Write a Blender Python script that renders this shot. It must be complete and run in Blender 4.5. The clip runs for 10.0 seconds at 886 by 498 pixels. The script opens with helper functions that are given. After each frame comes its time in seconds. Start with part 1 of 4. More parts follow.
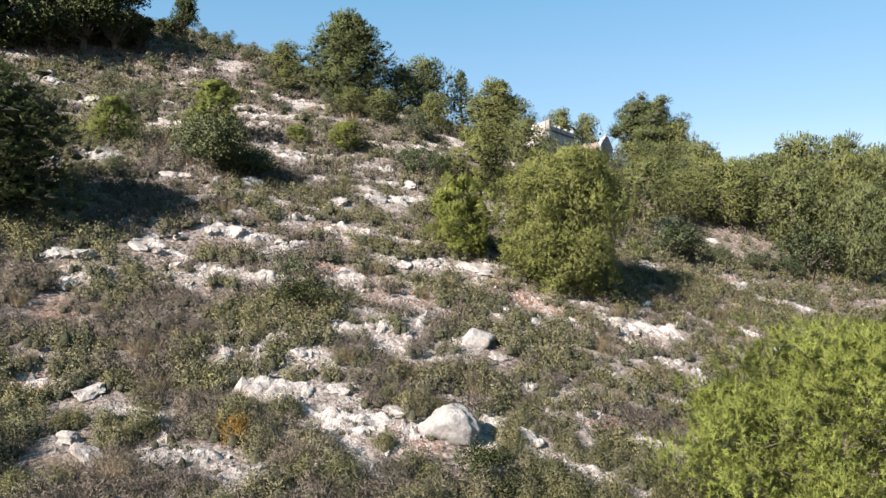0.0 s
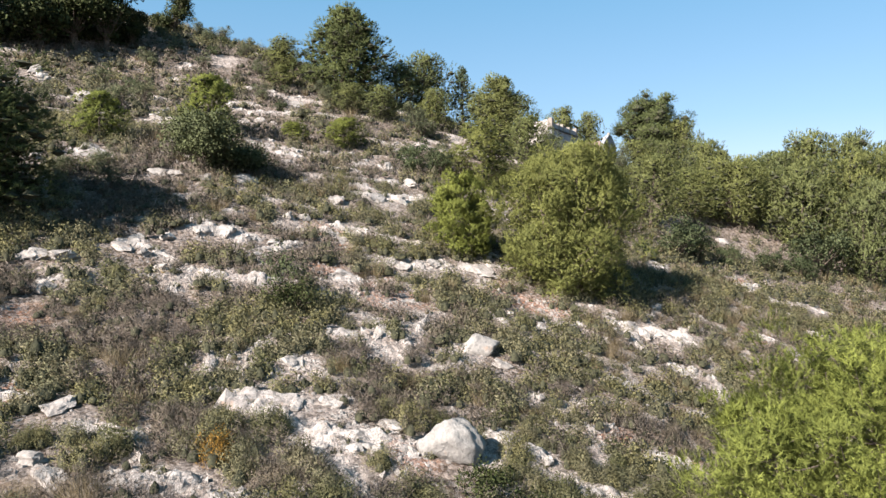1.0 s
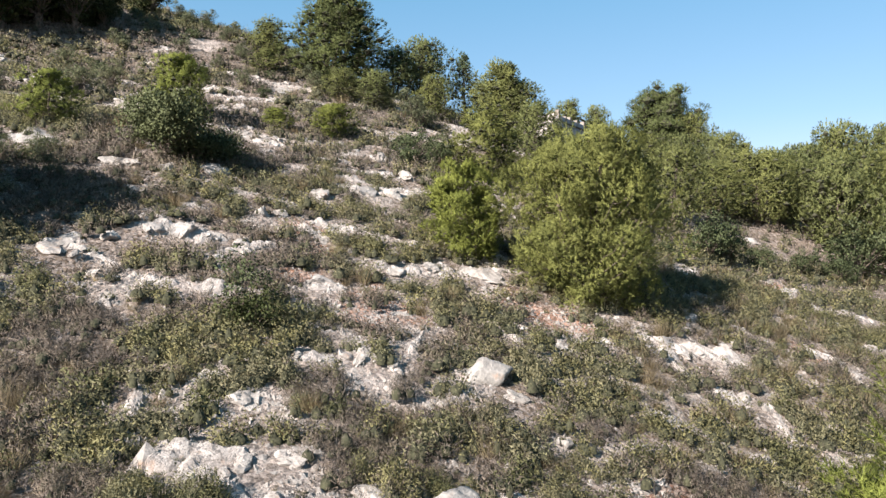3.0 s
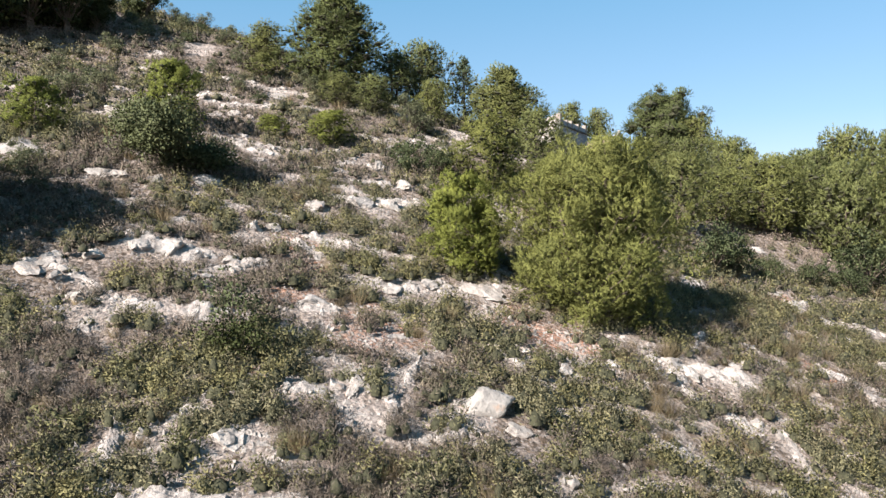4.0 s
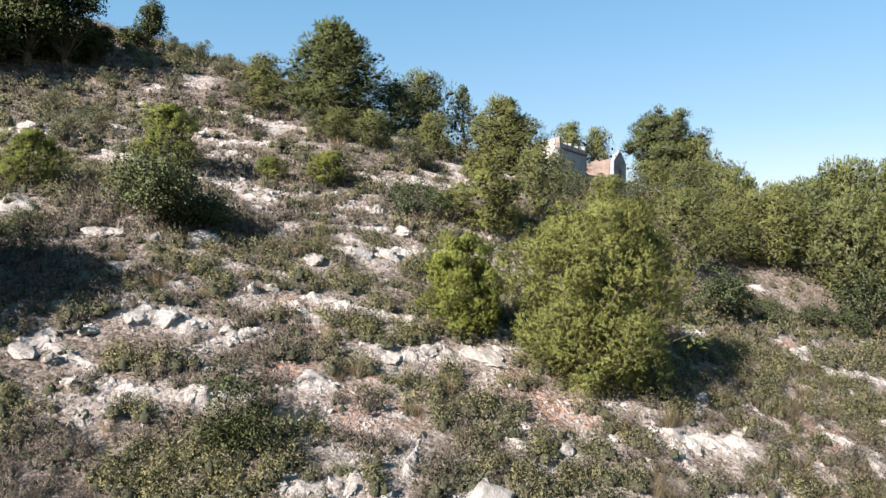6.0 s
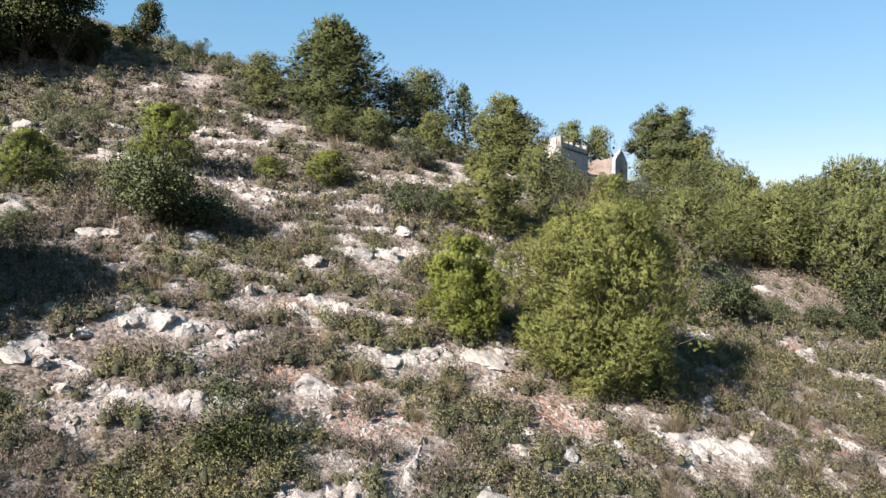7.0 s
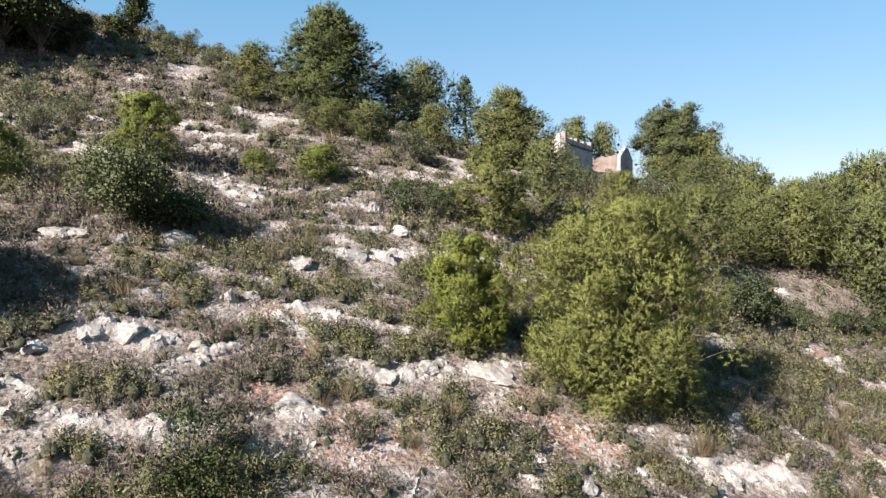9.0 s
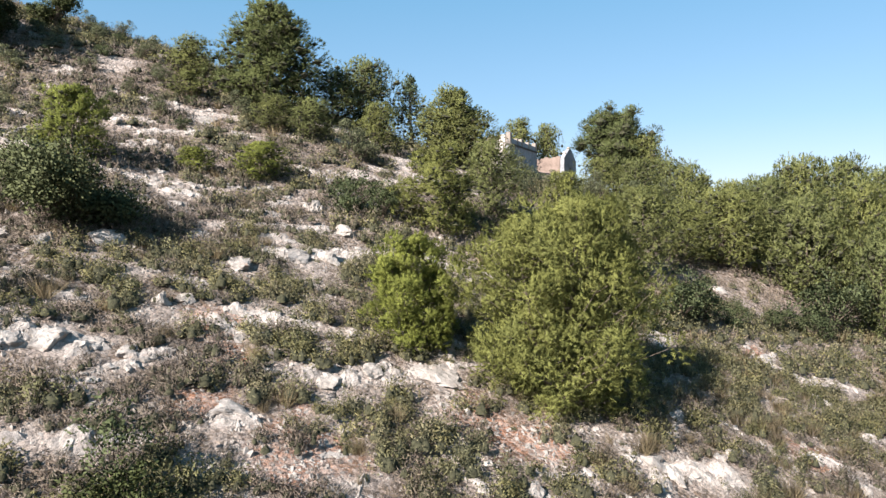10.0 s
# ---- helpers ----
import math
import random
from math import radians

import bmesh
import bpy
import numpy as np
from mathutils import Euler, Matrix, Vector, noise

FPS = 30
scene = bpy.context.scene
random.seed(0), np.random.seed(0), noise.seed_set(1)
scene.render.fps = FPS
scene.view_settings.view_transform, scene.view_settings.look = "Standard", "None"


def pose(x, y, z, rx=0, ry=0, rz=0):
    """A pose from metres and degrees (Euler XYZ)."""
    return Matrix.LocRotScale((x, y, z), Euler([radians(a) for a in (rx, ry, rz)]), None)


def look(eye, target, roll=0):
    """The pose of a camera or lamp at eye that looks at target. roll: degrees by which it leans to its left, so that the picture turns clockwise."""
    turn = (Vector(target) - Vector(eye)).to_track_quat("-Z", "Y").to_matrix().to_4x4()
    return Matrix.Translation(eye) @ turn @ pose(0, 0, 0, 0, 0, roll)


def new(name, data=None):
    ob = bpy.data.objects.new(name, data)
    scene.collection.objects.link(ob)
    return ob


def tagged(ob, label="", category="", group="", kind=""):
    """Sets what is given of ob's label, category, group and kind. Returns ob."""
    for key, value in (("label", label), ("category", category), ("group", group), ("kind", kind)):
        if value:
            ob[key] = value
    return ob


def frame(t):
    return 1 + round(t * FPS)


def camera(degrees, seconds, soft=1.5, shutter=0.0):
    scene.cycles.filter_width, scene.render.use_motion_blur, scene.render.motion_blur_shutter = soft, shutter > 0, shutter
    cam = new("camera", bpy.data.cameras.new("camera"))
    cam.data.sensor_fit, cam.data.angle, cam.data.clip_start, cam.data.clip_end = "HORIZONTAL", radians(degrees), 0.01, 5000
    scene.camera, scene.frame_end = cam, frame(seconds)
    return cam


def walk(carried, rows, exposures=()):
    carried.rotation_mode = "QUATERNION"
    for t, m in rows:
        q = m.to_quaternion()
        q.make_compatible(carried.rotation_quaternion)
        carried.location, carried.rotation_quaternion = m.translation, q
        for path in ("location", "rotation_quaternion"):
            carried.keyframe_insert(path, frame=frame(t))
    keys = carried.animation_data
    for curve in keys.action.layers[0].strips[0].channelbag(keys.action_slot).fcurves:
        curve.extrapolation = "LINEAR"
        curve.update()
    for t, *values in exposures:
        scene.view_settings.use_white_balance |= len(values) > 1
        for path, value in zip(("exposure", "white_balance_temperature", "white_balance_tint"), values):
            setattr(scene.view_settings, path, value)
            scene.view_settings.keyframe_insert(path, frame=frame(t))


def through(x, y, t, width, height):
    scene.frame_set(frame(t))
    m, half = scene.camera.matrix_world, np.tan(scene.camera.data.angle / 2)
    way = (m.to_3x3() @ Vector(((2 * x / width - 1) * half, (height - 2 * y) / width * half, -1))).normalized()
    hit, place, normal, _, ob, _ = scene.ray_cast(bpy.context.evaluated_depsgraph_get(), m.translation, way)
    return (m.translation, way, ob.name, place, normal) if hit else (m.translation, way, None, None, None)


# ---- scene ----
cam = camera(66.5, 10.0, soft=1.4)
PATH = [
    (0, (0.134, -0.217, -0.03), (0.116, 1.783, -0.073), 0.1),
    (0.5, (0.123, 0.291, -0.032), (0.104, 2.29, -0.075), 0.1),
    (1, (0.116, 1.125, -0.037), (0.096, 3.124, -0.08), 0.1),
    (1.5, (0.105, 2.161, -0.039), (0.085, 4.16, -0.085), 0.1),
    (2, (0.102, 3.32, -0.045), (0.081, 5.319, -0.091), 0.1),
    (2.5, (0.118, 4.403, -0.059), (0.097, 6.403, -0.104), 0.1),
    (2.7, (0.115, 4.846, -0.063), (0.093, 6.845, -0.107), 0.1),
    (3.8, (0.15, 6.2, 0.27), (0.129, 8.199, 0.221), 0.1),
    (4, (0.162, 6.317, 0.473), (0.139, 8.316, 0.429), 0.1),
    (4.5, (0.173, 6.376, 1.309), (0.151, 8.375, 1.268), 0.1),
    (5, (0.167, 6.389, 2.177), (0.146, 8.389, 2.139), 0.1),
    (5.5, (0.158, 6.4, 2.536), (0.137, 8.399, 2.5), 0.1),
    (5.7, (0.149, 6.457, 2.561), (0.129, 8.457, 2.526), 0.1),
    (6.8, (0.127, 6.905, 2.616), (0.106, 8.904, 2.579), 0.1),
    (7, (0.109, 7.011, 2.638), (0.088, 9.011, 2.6), 0.1),
    (7.5, (0.093, 7.371, 2.639), (0.072, 9.37, 2.6), 0.1),
    (8, (0.083, 7.868, 2.653), (0.062, 9.868, 2.612), 0.1),
    (8.5, (0.075, 8.518, 2.664), (0.053, 10.518, 2.623), 0.1),
    (9, (0.059, 9.292, 2.692), (0.038, 11.291, 2.65), 0.1),
    (9.3, (0.108, 9.558, 2.686), (0.106, 11.557, 2.643), 0.1),
    (9.5, (0.141, 9.635, 2.682), (0.2, 11.634, 2.64), 0.1),
    (9.7, (0.128, 9.692, 2.671), (0.231, 11.689, 2.629), 0.1),
    (10, (0.109, 9.728, 2.653), (0.248, 11.723, 2.613), 0.1),
]
walk(cam, [(t, look(eye, target, roll)) for t, eye, target, roll in PATH])

# ---- light ----
SUN_EL, SUN_AZ = 33.0, (-0.68, -0.73)
world = bpy.data.worlds.new("sky")
scene.world = world
world.use_nodes = True
wn = world.node_tree.nodes
sky = wn.new("ShaderNodeTexSky")
sky.sky_type, sky.sun_disc = "NISHITA", False
sky.sun_elevation, sky.sun_rotation = radians(SUN_EL), math.atan2(SUN_AZ[0], SUN_AZ[1])
sky.altitude, sky.air_density, sky.dust_density, sky.ozone_density = 300, 1.0, 0.6, 1.5
wn["Background"].inputs["Strength"].default_value = 0.05
haze = wn.new("ShaderNodeMix")
haze.data_type = "RGBA"
haze.inputs[0].default_value = 0.5
height = wn.new("ShaderNodeSeparateXYZ")
world.node_tree.links.new(wn.new("ShaderNodeTexCoord").outputs["Generated"], height.inputs[0])
pale = wn.new("ShaderNodeValToRGB")
pale.color_ramp.elements.new(0.16)
for stop, (at, c) in zip(pale.color_ramp.elements, ((0.0, (5.0, 4.7, 6.1, 1)), (0.16, (2.2, 4.05, 6.0, 1)), (0.42, (0.7, 3.4, 5.6, 1)))):
    stop.position, stop.color = at, c
world.node_tree.links.new(height.outputs["Z"], pale.inputs[0])
world.node_tree.links.new(pale.outputs[0], haze.inputs[7])
world.node_tree.links.new(sky.outputs[0], haze.inputs[6])
world.node_tree.links.new(haze.outputs[2], wn["Background"].inputs["Color"])
lamp = bpy.data.lights.new("sun", "SUN")
lamp.energy, lamp.angle, lamp.color = 5.0, radians(0.5), (1.0, 0.915, 0.855)
sun = new("sun", lamp)
sun_dir = Vector((*SUN_AZ, math.tan(radians(SUN_EL)) * math.hypot(*SUN_AZ)))
sun.matrix_world = look(sun_dir.normalized() * 60, (0, 0, 0))
scene.view_settings.exposure = 1.72

# ---- numbers ----
rng = np.random.default_rng(7)
TABLE = np.random.default_rng(3).random((256, 256))


def vnoise(x, y, size, seed=0):
    """Smooth value noise, 0 to 1, over the plan; size in metres."""
    u, v = np.asarray(x, float) / size + 17.3 * seed + 500, np.asarray(y, float) / size + 9.1 * seed + 500
    i, j = np.floor(u).astype(int), np.floor(v).astype(int)
    a, b = u - i, v - j
    a, b = a * a * (3 - 2 * a), b * b * (3 - 2 * b)
    pick = lambda p, q: TABLE[p % 256, q % 256]
    low = pick(i, j) * (1 - a) + pick(i + 1, j) * a
    high = pick(i, j + 1) * (1 - a) + pick(i + 1, j + 1) * a
    return low * (1 - b) + high * b


def fbm(x, y, size, seed=0, octaves=4):
    total, weight = 0.0, 0.0
    for k in range(octaves):
        total = total + vnoise(x, y, size / 2**k, seed + 3 * k) * 0.5**k
        weight += 0.5**k
    return total / weight


def step(a, b, x):
    q = np.clip((np.asarray(x, float) - a) / (b - a), 0, 1)
    return q * q * (3 - 2 * q)


# Bare limestone strips: ends of each on the plan, and its width.
BARE_LOW = [
    (-11.6, 24.9, -10.9, 25.3, 0.5), (-12.2, 21.1, -11.2, 22, 0.35), (-4.9, 17.2, -3.8, 17.5, 0.81), (-4.2, 17.1, -2.6, 15.9, 0.77),
    (-2.7, 16, -1.3, 15.8, 1.29), (-2.3, 15, -1.2, 13.7, 0.67), (-3, 14, -2.2, 13.1, 0.44), (-7.8, 15.2, -6.5, 15.1, 0.68),
    (-6.5, 14.8, -5.9, 14.3, 0.3), (-5.6, 13.5, -4.7, 13.8, 1.21), (-4.2, 13, -3.7, 13.2, 0.78), (-7.6, 13.6, -7.3, 13.7, 0.33),
    (-9.9, 16, -9.4, 16.3, 0.37), (-2.9, 17.7, -2.5, 17.9, 0.41), (-1.6, 21.1, -0.8, 20.3, 0.48), (-0.8, 20.3, 0.6, 21.2, 0.68),
    (-2, 22.1, -1.2, 21.6, 0.43), (-3.4, 21.2, -2.5, 21.8, 0.33),
]
BARE_FOOT = [
    (-6.4, 19.5, -5.8, 17.6, 0.3), (1.3, 17.5, 2.5, 16.7, 0.67), (3.9, 19, 4.9, 19.6, 0.43), (5.5, 18.2, 6, 18, 1.02), (7.3, 22, 8, 22.1, 0.49),
    (5.4, 22.4, 5.8, 22.4, 0.46), (9.5, 25.1, 9.5, 23.5, 0.3), (2.8, 15.5, 3.7, 15.9, 0.51), (3.7, 15.9, 4.1, 15.5, 0.35),
    (2.6, 20, 3.8, 20.7, 0.3), (-5.3, 20, -4.9, 20.1, 0.42), (-3.2, 28.3, -2.2, 29.4, 0.49),
]
BARE_MIDDLE = [
    (-10.9, 24.9, -9.4, 24.7, 0.48), (-9.5, 24.6, -8.7, 23.8, 0.55), (-9.2, 23.1, -7.9, 23.9, 1.23), (-7.8, 23.7, -6.5, 24, 0.83),
    (-9, 23, -8.6, 22.4, 0.35), (-6.4, 24, -4.9, 24.7, 0.39), (-4.9, 25, -3.3, 25.9, 0.58), (-11.6, 24.9, -10.9, 25.3, 0.37),
    (-9.8, 27.1, -9, 27.8, 1.11), (-8.8, 27.8, -7.9, 27.7, 1.01), (-7.7, 25.7, -6.9, 26.2, 0.58), (-7.3, 26.3, -6.6, 27.1, 0.39),
    (-5.4, 30.3, -4.5, 29.7, 0.75), (-5.1, 31.2, -3.5, 31.2, 1.08),
]
BARE_CENTRE = [
    (-3.5, 30.9, -2.5, 31.2, 0.57), (-2.4, 28.3, -1.8, 29.1, 0.69), (-1.4, 28.5, -0.1, 29.5, 1.08), (-1.8, 31, -0.8, 31.3, 0.72),
    (-0.6, 25, -0.9, 22.6, 0.3), (-3.1, 21.4, -2.4, 21.6, 0.3), (-4.2, 35.9, -2.6, 37.2, 1.2), (-2.3, 36.9, -0.4, 38.5, 0.87),
    (-9.5, 29.4, -8.7, 29.5, 0.35), (-6.5, 27.4, -5.8, 28, 0.38),
]
BARE_EAST = [
    (0.2, 29.6, 2.7, 31.1, 0.74), (1.7, 38.9, 3.1, 38.8, 0.76), (2.1, 37.4, 3.4, 38.1, 0.62), (1.8, 25.5, 2.2, 24.8, 0.3),
    (3.4, 25.3, 3.9, 25.3, 0.44), (3.5, 26.2, 5, 26.6, 0.35), (6.8, 28.3, 7.2, 27.3, 0.62), (8.3, 29.5, 9.5, 31.4, 0.3),
    (8.2, 28.4, 9.3, 28.4, 1.16), (9.7, 29.1, 11.7, 30.4, 0.34), (7, 27, 7.3, 26.2, 0.3), (8.1, 25.6, 8.6, 25.5, 0.66),
    (16.1, 38.7, 18.4, 40.8, 0.31), (16, 38.7, 15.9, 36.6, 0.34), (14.7, 33.7, 13.6, 31, 0.3), (13.3, 30.4, 14.1, 30.1, 0.68),
    (14.1, 30.1, 14.1, 28.3, 0.3), (17.2, 36.3, 17.6, 35.6, 0.75),
]
BARE_UPPER = [
    (-9.6, 38.9, -8.3, 39.2, 0.79), (-7.6, 41.3, -6, 42.5, 0.52), (-5.5, 40.8, -4.1, 41.8, 0.43), (-7.1, 37.2, -4.9, 38.7, 0.60),
    (-4.4, 38.7, -2.8, 39.4, 0.42), (-5.2, 37.2, -3.9, 37.5, 0.34), (-13, 46.1, -10.1, 47.8, 0.68), (-12.1, 45.2, -11.1, 44.6, 0.49),
    (-9.6, 45.9, -8.2, 45.6, 0.55), (-12.6, 39.5, -10.2, 39.6, 0.64), (-10.9, 41.6, -9.8, 40, 0.24), (-17.7, 42, -17.4, 44.1, 0.43),
    (-16.8, 39.8, -15.2, 40.6, 0.73), (-14.3, 43.5, -12.8, 43.8, 0.56), (-5.1, 46.4, -3.3, 45.6, 0.63), (-6.4, 39.5, -5, 39.8, 0.40),
    (-19.7, 52, -17.9, 51.7, 0.38), (-20, 49.4, -18.6, 49.3, 0.32), (-16.4, 50.7, -14, 50.3, 0.37),
]
# Red earth: centre and radius.
RED = [
    (2.7, 28, 1.1), (4.1, 28, 1), (4.6, 19.2, 0.6), (6.4, 18.6, 0.6), (-11.4, 19.1, 0.7), (-9.7, 16.4, 0.5), (-0.6, 15.6, 0.6), (-2.4, 27, 0.6),
    (-4.5, 26.3, 0.5), (-1.9, 25.4, 1), (13.4, 30.6, 0.9), (17.1, 40.6, 0.7), (-5, 30, 0.8), (-4.7, 26.1, 0.45), (-2.1, 25.1, 0.6),
    (-1.4, 25.5, 0.5), (2.4, 27.5, 0.8), (3, 27.4, 0.7), (4.1, 27.6, 0.6), (16.4, 39.6, 0.5), (13.5, 30.2, 0.7), (-2.4, 26.8, 0.5), (4.3, 19, 0.6),
    (6.7, 22, 0.4), (-9.9, 15.9, 0.5), (-4.1, 28.7, 0.5), (-3.9, 21.6, 0.4),
]
STRIPS = BARE_LOW + BARE_FOOT + BARE_MIDDLE + BARE_CENTRE + BARE_EAST + BARE_UPPER


def bare(x, y):
    """How bare the rock lies, 0 to 1."""
    x, y = np.asarray(x, float), np.asarray(y, float)
    ragged = fbm(x, y, 0.95, 5, 4) - 0.5
    most = np.zeros(np.broadcast(x, y).shape)
    for ax, ay, bx, by, wide in STRIPS:
        dx, dy = bx - ax, by - ay
        k = np.clip(((x - ax) * dx + (y - ay) * dy) / (dx * dx + dy * dy), 0, 1)
        d = np.hypot(x - ax - k * dx, y - ay - k * dy) / (0.58 * wide)
        most = np.maximum(most, np.clip(1.28 - d + 2.1 * ragged, 0, 1))
    # loose ledges that follow the slope's beds on the upper hillside
    beds = fbm(x * 0.45 + y * 0.25, y * 1.2 - 0.3 * x, 1.5, 11, 3)
    upper = step(26, 36, y) * (1 - step(3, 8, x)) + 0.55 * step(7, 11, x) * step(20, 26, y) * (1 - step(38, 44, y))
    most = np.maximum(most, np.clip((beds - 0.71 + 0.07 * upper) * 10, 0, 1) * np.clip(upper + 0.4, 0, 1))
    return most


def stony(x, y):
    """How much pale rubble covers the earth between the shrubs, 0 to 1, in broken patches."""
    rubble = fbm(x * 0.9 + y * 0.35, y * 0.7 - x * 0.25, 1.1, 14, 5)
    low = (1 - step(42, 52, y)) * (1 - 0.45 * step(3, 7, x) * step(20, 25, y))
    return np.maximum(bare(x, y), np.clip((rubble - 0.535) * 9, 0, 0.9) * low * (1 - 0.6 * step(3, 9, -x)) * (1 - 0.3 * step(24, 34, y)))


def red_earth(x, y):
    most = np.zeros(np.broadcast(x, y).shape)
    ragged = fbm(x, y, 0.9, 21, 3) - 0.5
    for ax, ay, r in RED:
        most = np.maximum(most, np.clip(1.3 - np.hypot(x - ax, y - ay) / (1.1 * r) + 2.2 * ragged, 0, 1))
    return most


SWELLS = [(-10, 17, -0.95, 5.0), (11, 21, -0.5, 5.0), (-22, 46, -1.1, 7.0), (22, 42, -0.75, 7.0), (-13, 36, 0.45, 4.5), (5, 42, 0.45, 4.5)]


def hill(x, y):
    """The hillside's large form."""
    x, y = np.asarray(x, float), np.asarray(y, float)
    far = np.where(y < 50, np.maximum(y, -12), 50 + 10.5 * (1 - np.exp(-(np.maximum(y, 50) - 50) / 10.5)))
    wide = 60 * np.tanh(x / 60)
    u, v = wide / 10, (far - 30) / 10
    z = -1.2294 - 2.48997 * u + 3.08804 * v + 0.016 * u * u - 0.26188 * u * v + 0.36531 * v * v
    z = z + 4 * step(72, 87, y) * step(5, 18, x) + 1.1 * step(47, 60, y) * step(8, 16, -x)
    # hollows and swells: centre, rise, half width
    for cx, cy, rise, wide in SWELLS:
        z = z + rise * np.exp(-((x - cx) ** 2 + (y - cy) ** 2) / (2 * wide * wide))
    fade = step(110, 330, np.hypot(x, y - 30))
    return z * (1 - fade) - 25 * fade


def ground(x, y):
    """The ground's height with its unevenness."""
    near = 1 - step(60, 120, np.hypot(x, np.asarray(y) - 30))
    return hill(x, y) + near * (0.5 * (fbm(x, y, 3.2, 1, 4) - 0.5) + 0.16 * (fbm(x, y, 0.7, 2, 2) - 0.5)) + 0.10 * bare(x, y) * near * vnoise(x, y, 0.5, 8)


def here(x, y, sink=0.0):
    return float(ground(np.array([x]), np.array([y]))[0]) - sink


# ---- materials ----
def material(name, rough=0.9):
    m = bpy.data.materials.new(name)
    m.use_nodes = True
    n = m.node_tree.nodes["Principled BSDF"]
    n.inputs["Roughness"].default_value = rough
    n.inputs["Specular IOR Level"].default_value = 0.25
    return m, m.node_tree.nodes, m.node_tree.links, n


def add(nodes, kind, **values):
    n = nodes.new(kind)
    for key, v in values.items():
        n.inputs[key].default_value = v
    return n


def ramp(nodes, links, source, stops):
    n = nodes.new("ShaderNodeValToRGB")
    e = n.color_ramp.elements
    while len(e) < len(stops):
        e.new(0.5)
    for k, (at, c) in zip(e, stops):
        k.position, k.color = at, (*c, 1)
    links.new(source, n.inputs[0])
    return n.outputs[0]


def mixed(nodes, links, a, b, factor, blend="MIX"):
    n = nodes.new("ShaderNodeMix")
    n.data_type, n.blend_type = "RGBA", blend
    for socket, v in ((n.inputs[6], a), (n.inputs[7], b), (n.inputs[0], factor)):
        if isinstance(v, bpy.types.NodeSocket):
            links.new(v, socket)
        elif isinstance(v, tuple):
            socket.default_value = (*v, 1)
        else:
            socket.default_value = v
    return n.outputs[2]


def noise_node(nodes, links, scale, detail=6.0, rough=0.6, where=None):
    n = add(nodes, "ShaderNodeTexNoise", Scale=scale, Detail=detail, Roughness=rough)
    if where is not None:
        links.new(where, n.inputs["Vector"])
    return n.outputs[0]


def bump(nodes, links, height, target, strength, distance):
    n = add(nodes, "ShaderNodeBump", Strength=strength, Distance=distance)
    links.new(height, n.inputs["Height"])
    links.new(n.outputs[0], target.inputs["Normal"])


def leaves(name, colours, through=0.3, patch=1.2, spread=0.22):
    """Foliage: colours run from plant to plant, vary in clumps and from leaf to leaf; light passes through."""
    m, nodes, links, p = material(name, 0.7)
    p.inputs["Specular IOR Level"].default_value = 0.12
    tone = add(nodes, "ShaderNodeAttribute")
    tone.attribute_name = "tone"
    info = nodes.new("ShaderNodeObjectInfo")
    total = nodes.new("ShaderNodeMath")
    total.operation = "ADD"
    links.new(tone.outputs["Fac"], total.inputs[0])
    links.new(info.outputs["Random"], total.inputs[1])
    part_of = nodes.new("ShaderNodeMath")
    part_of.operation = "FRACT"
    links.new(total.outputs[0], part_of.inputs[0])
    stops = [(k / max(1, len(colours) - 1), c) for k, c in enumerate(colours)]
    base = ramp(nodes, links, part_of.outputs[0], stops)
    coords = nodes.new("ShaderNodeNewGeometry")
    clump = ramp(nodes, links, noise_node(nodes, links, patch, 3.0, 0.6, coords.outputs["Position"]), [(0.3, (0.62,) * 3), (0.7, (1.3, 1.25, 1.15))])
    each = ramp(nodes, links, coords.outputs["Random Per Island"], [(0, (1 - spread,) * 3), (1, (1 + spread, 1 + 0.9 * spread, 1 + 0.5 * spread))])
    colour = mixed(nodes, links, mixed(nodes, links, base, clump, 1.0, "MULTIPLY"), each, 1.0, "MULTIPLY")
    links.new(colour, p.inputs["Base Color"])
    glow = nodes.new("ShaderNodeBsdfTranslucent")
    links.new(colour, glow.inputs["Color"])
    both = nodes.new("ShaderNodeMixShader")
    both.inputs[0].default_value = through
    links.new(p.outputs[0], both.inputs[1])
    links.new(glow.outputs[0], both.inputs[2])
    links.new(both.outputs[0], nodes["Material Output"].inputs["Surface"])
    return m


def limestone(name, light=(0.475, 0.44, 0.41), dark=(0.26, 0.239, 0.22), patch=1.7, grit=9.0, depth=1.0, relief=0.07):
    m, nodes, links, p = material(name, 0.92)
    where = nodes.new("ShaderNodeNewGeometry").outputs["Position"]
    grey = ramp(nodes, links, noise_node(nodes, links, patch, 8, 0.65, where), [(0.36, dark), (0.60, light)])
    fine = noise_node(nodes, links, grit, 8, 0.7, where)
    grain = ramp(nodes, links, fine, [(0.3, (0.66, 0.65, 0.64)), (0.62, (1.12, 1.1, 1.08))])
    rust = ramp(nodes, links, noise_node(nodes, links, 3.3, 4, 0.6, where), [(0.60, (0, 0, 0)), (0.75, (0.7,) * 3)])
    info = nodes.new("ShaderNodeObjectInfo")
    own = ramp(nodes, links, info.outputs["Random"], [(0, (0.8,) * 3), (1, (1.08, 1.07, 1.05))])
    c = mixed(nodes, links, mixed(nodes, links, grey, grain, 1.0, "MULTIPLY"), (0.36, 0.23, 0.155), rust)
    links.new(mixed(nodes, links, c, own, 1.0, "MULTIPLY"), p.inputs["Base Color"])
    bump(nodes, links, fine, p, depth, relief)
    return m


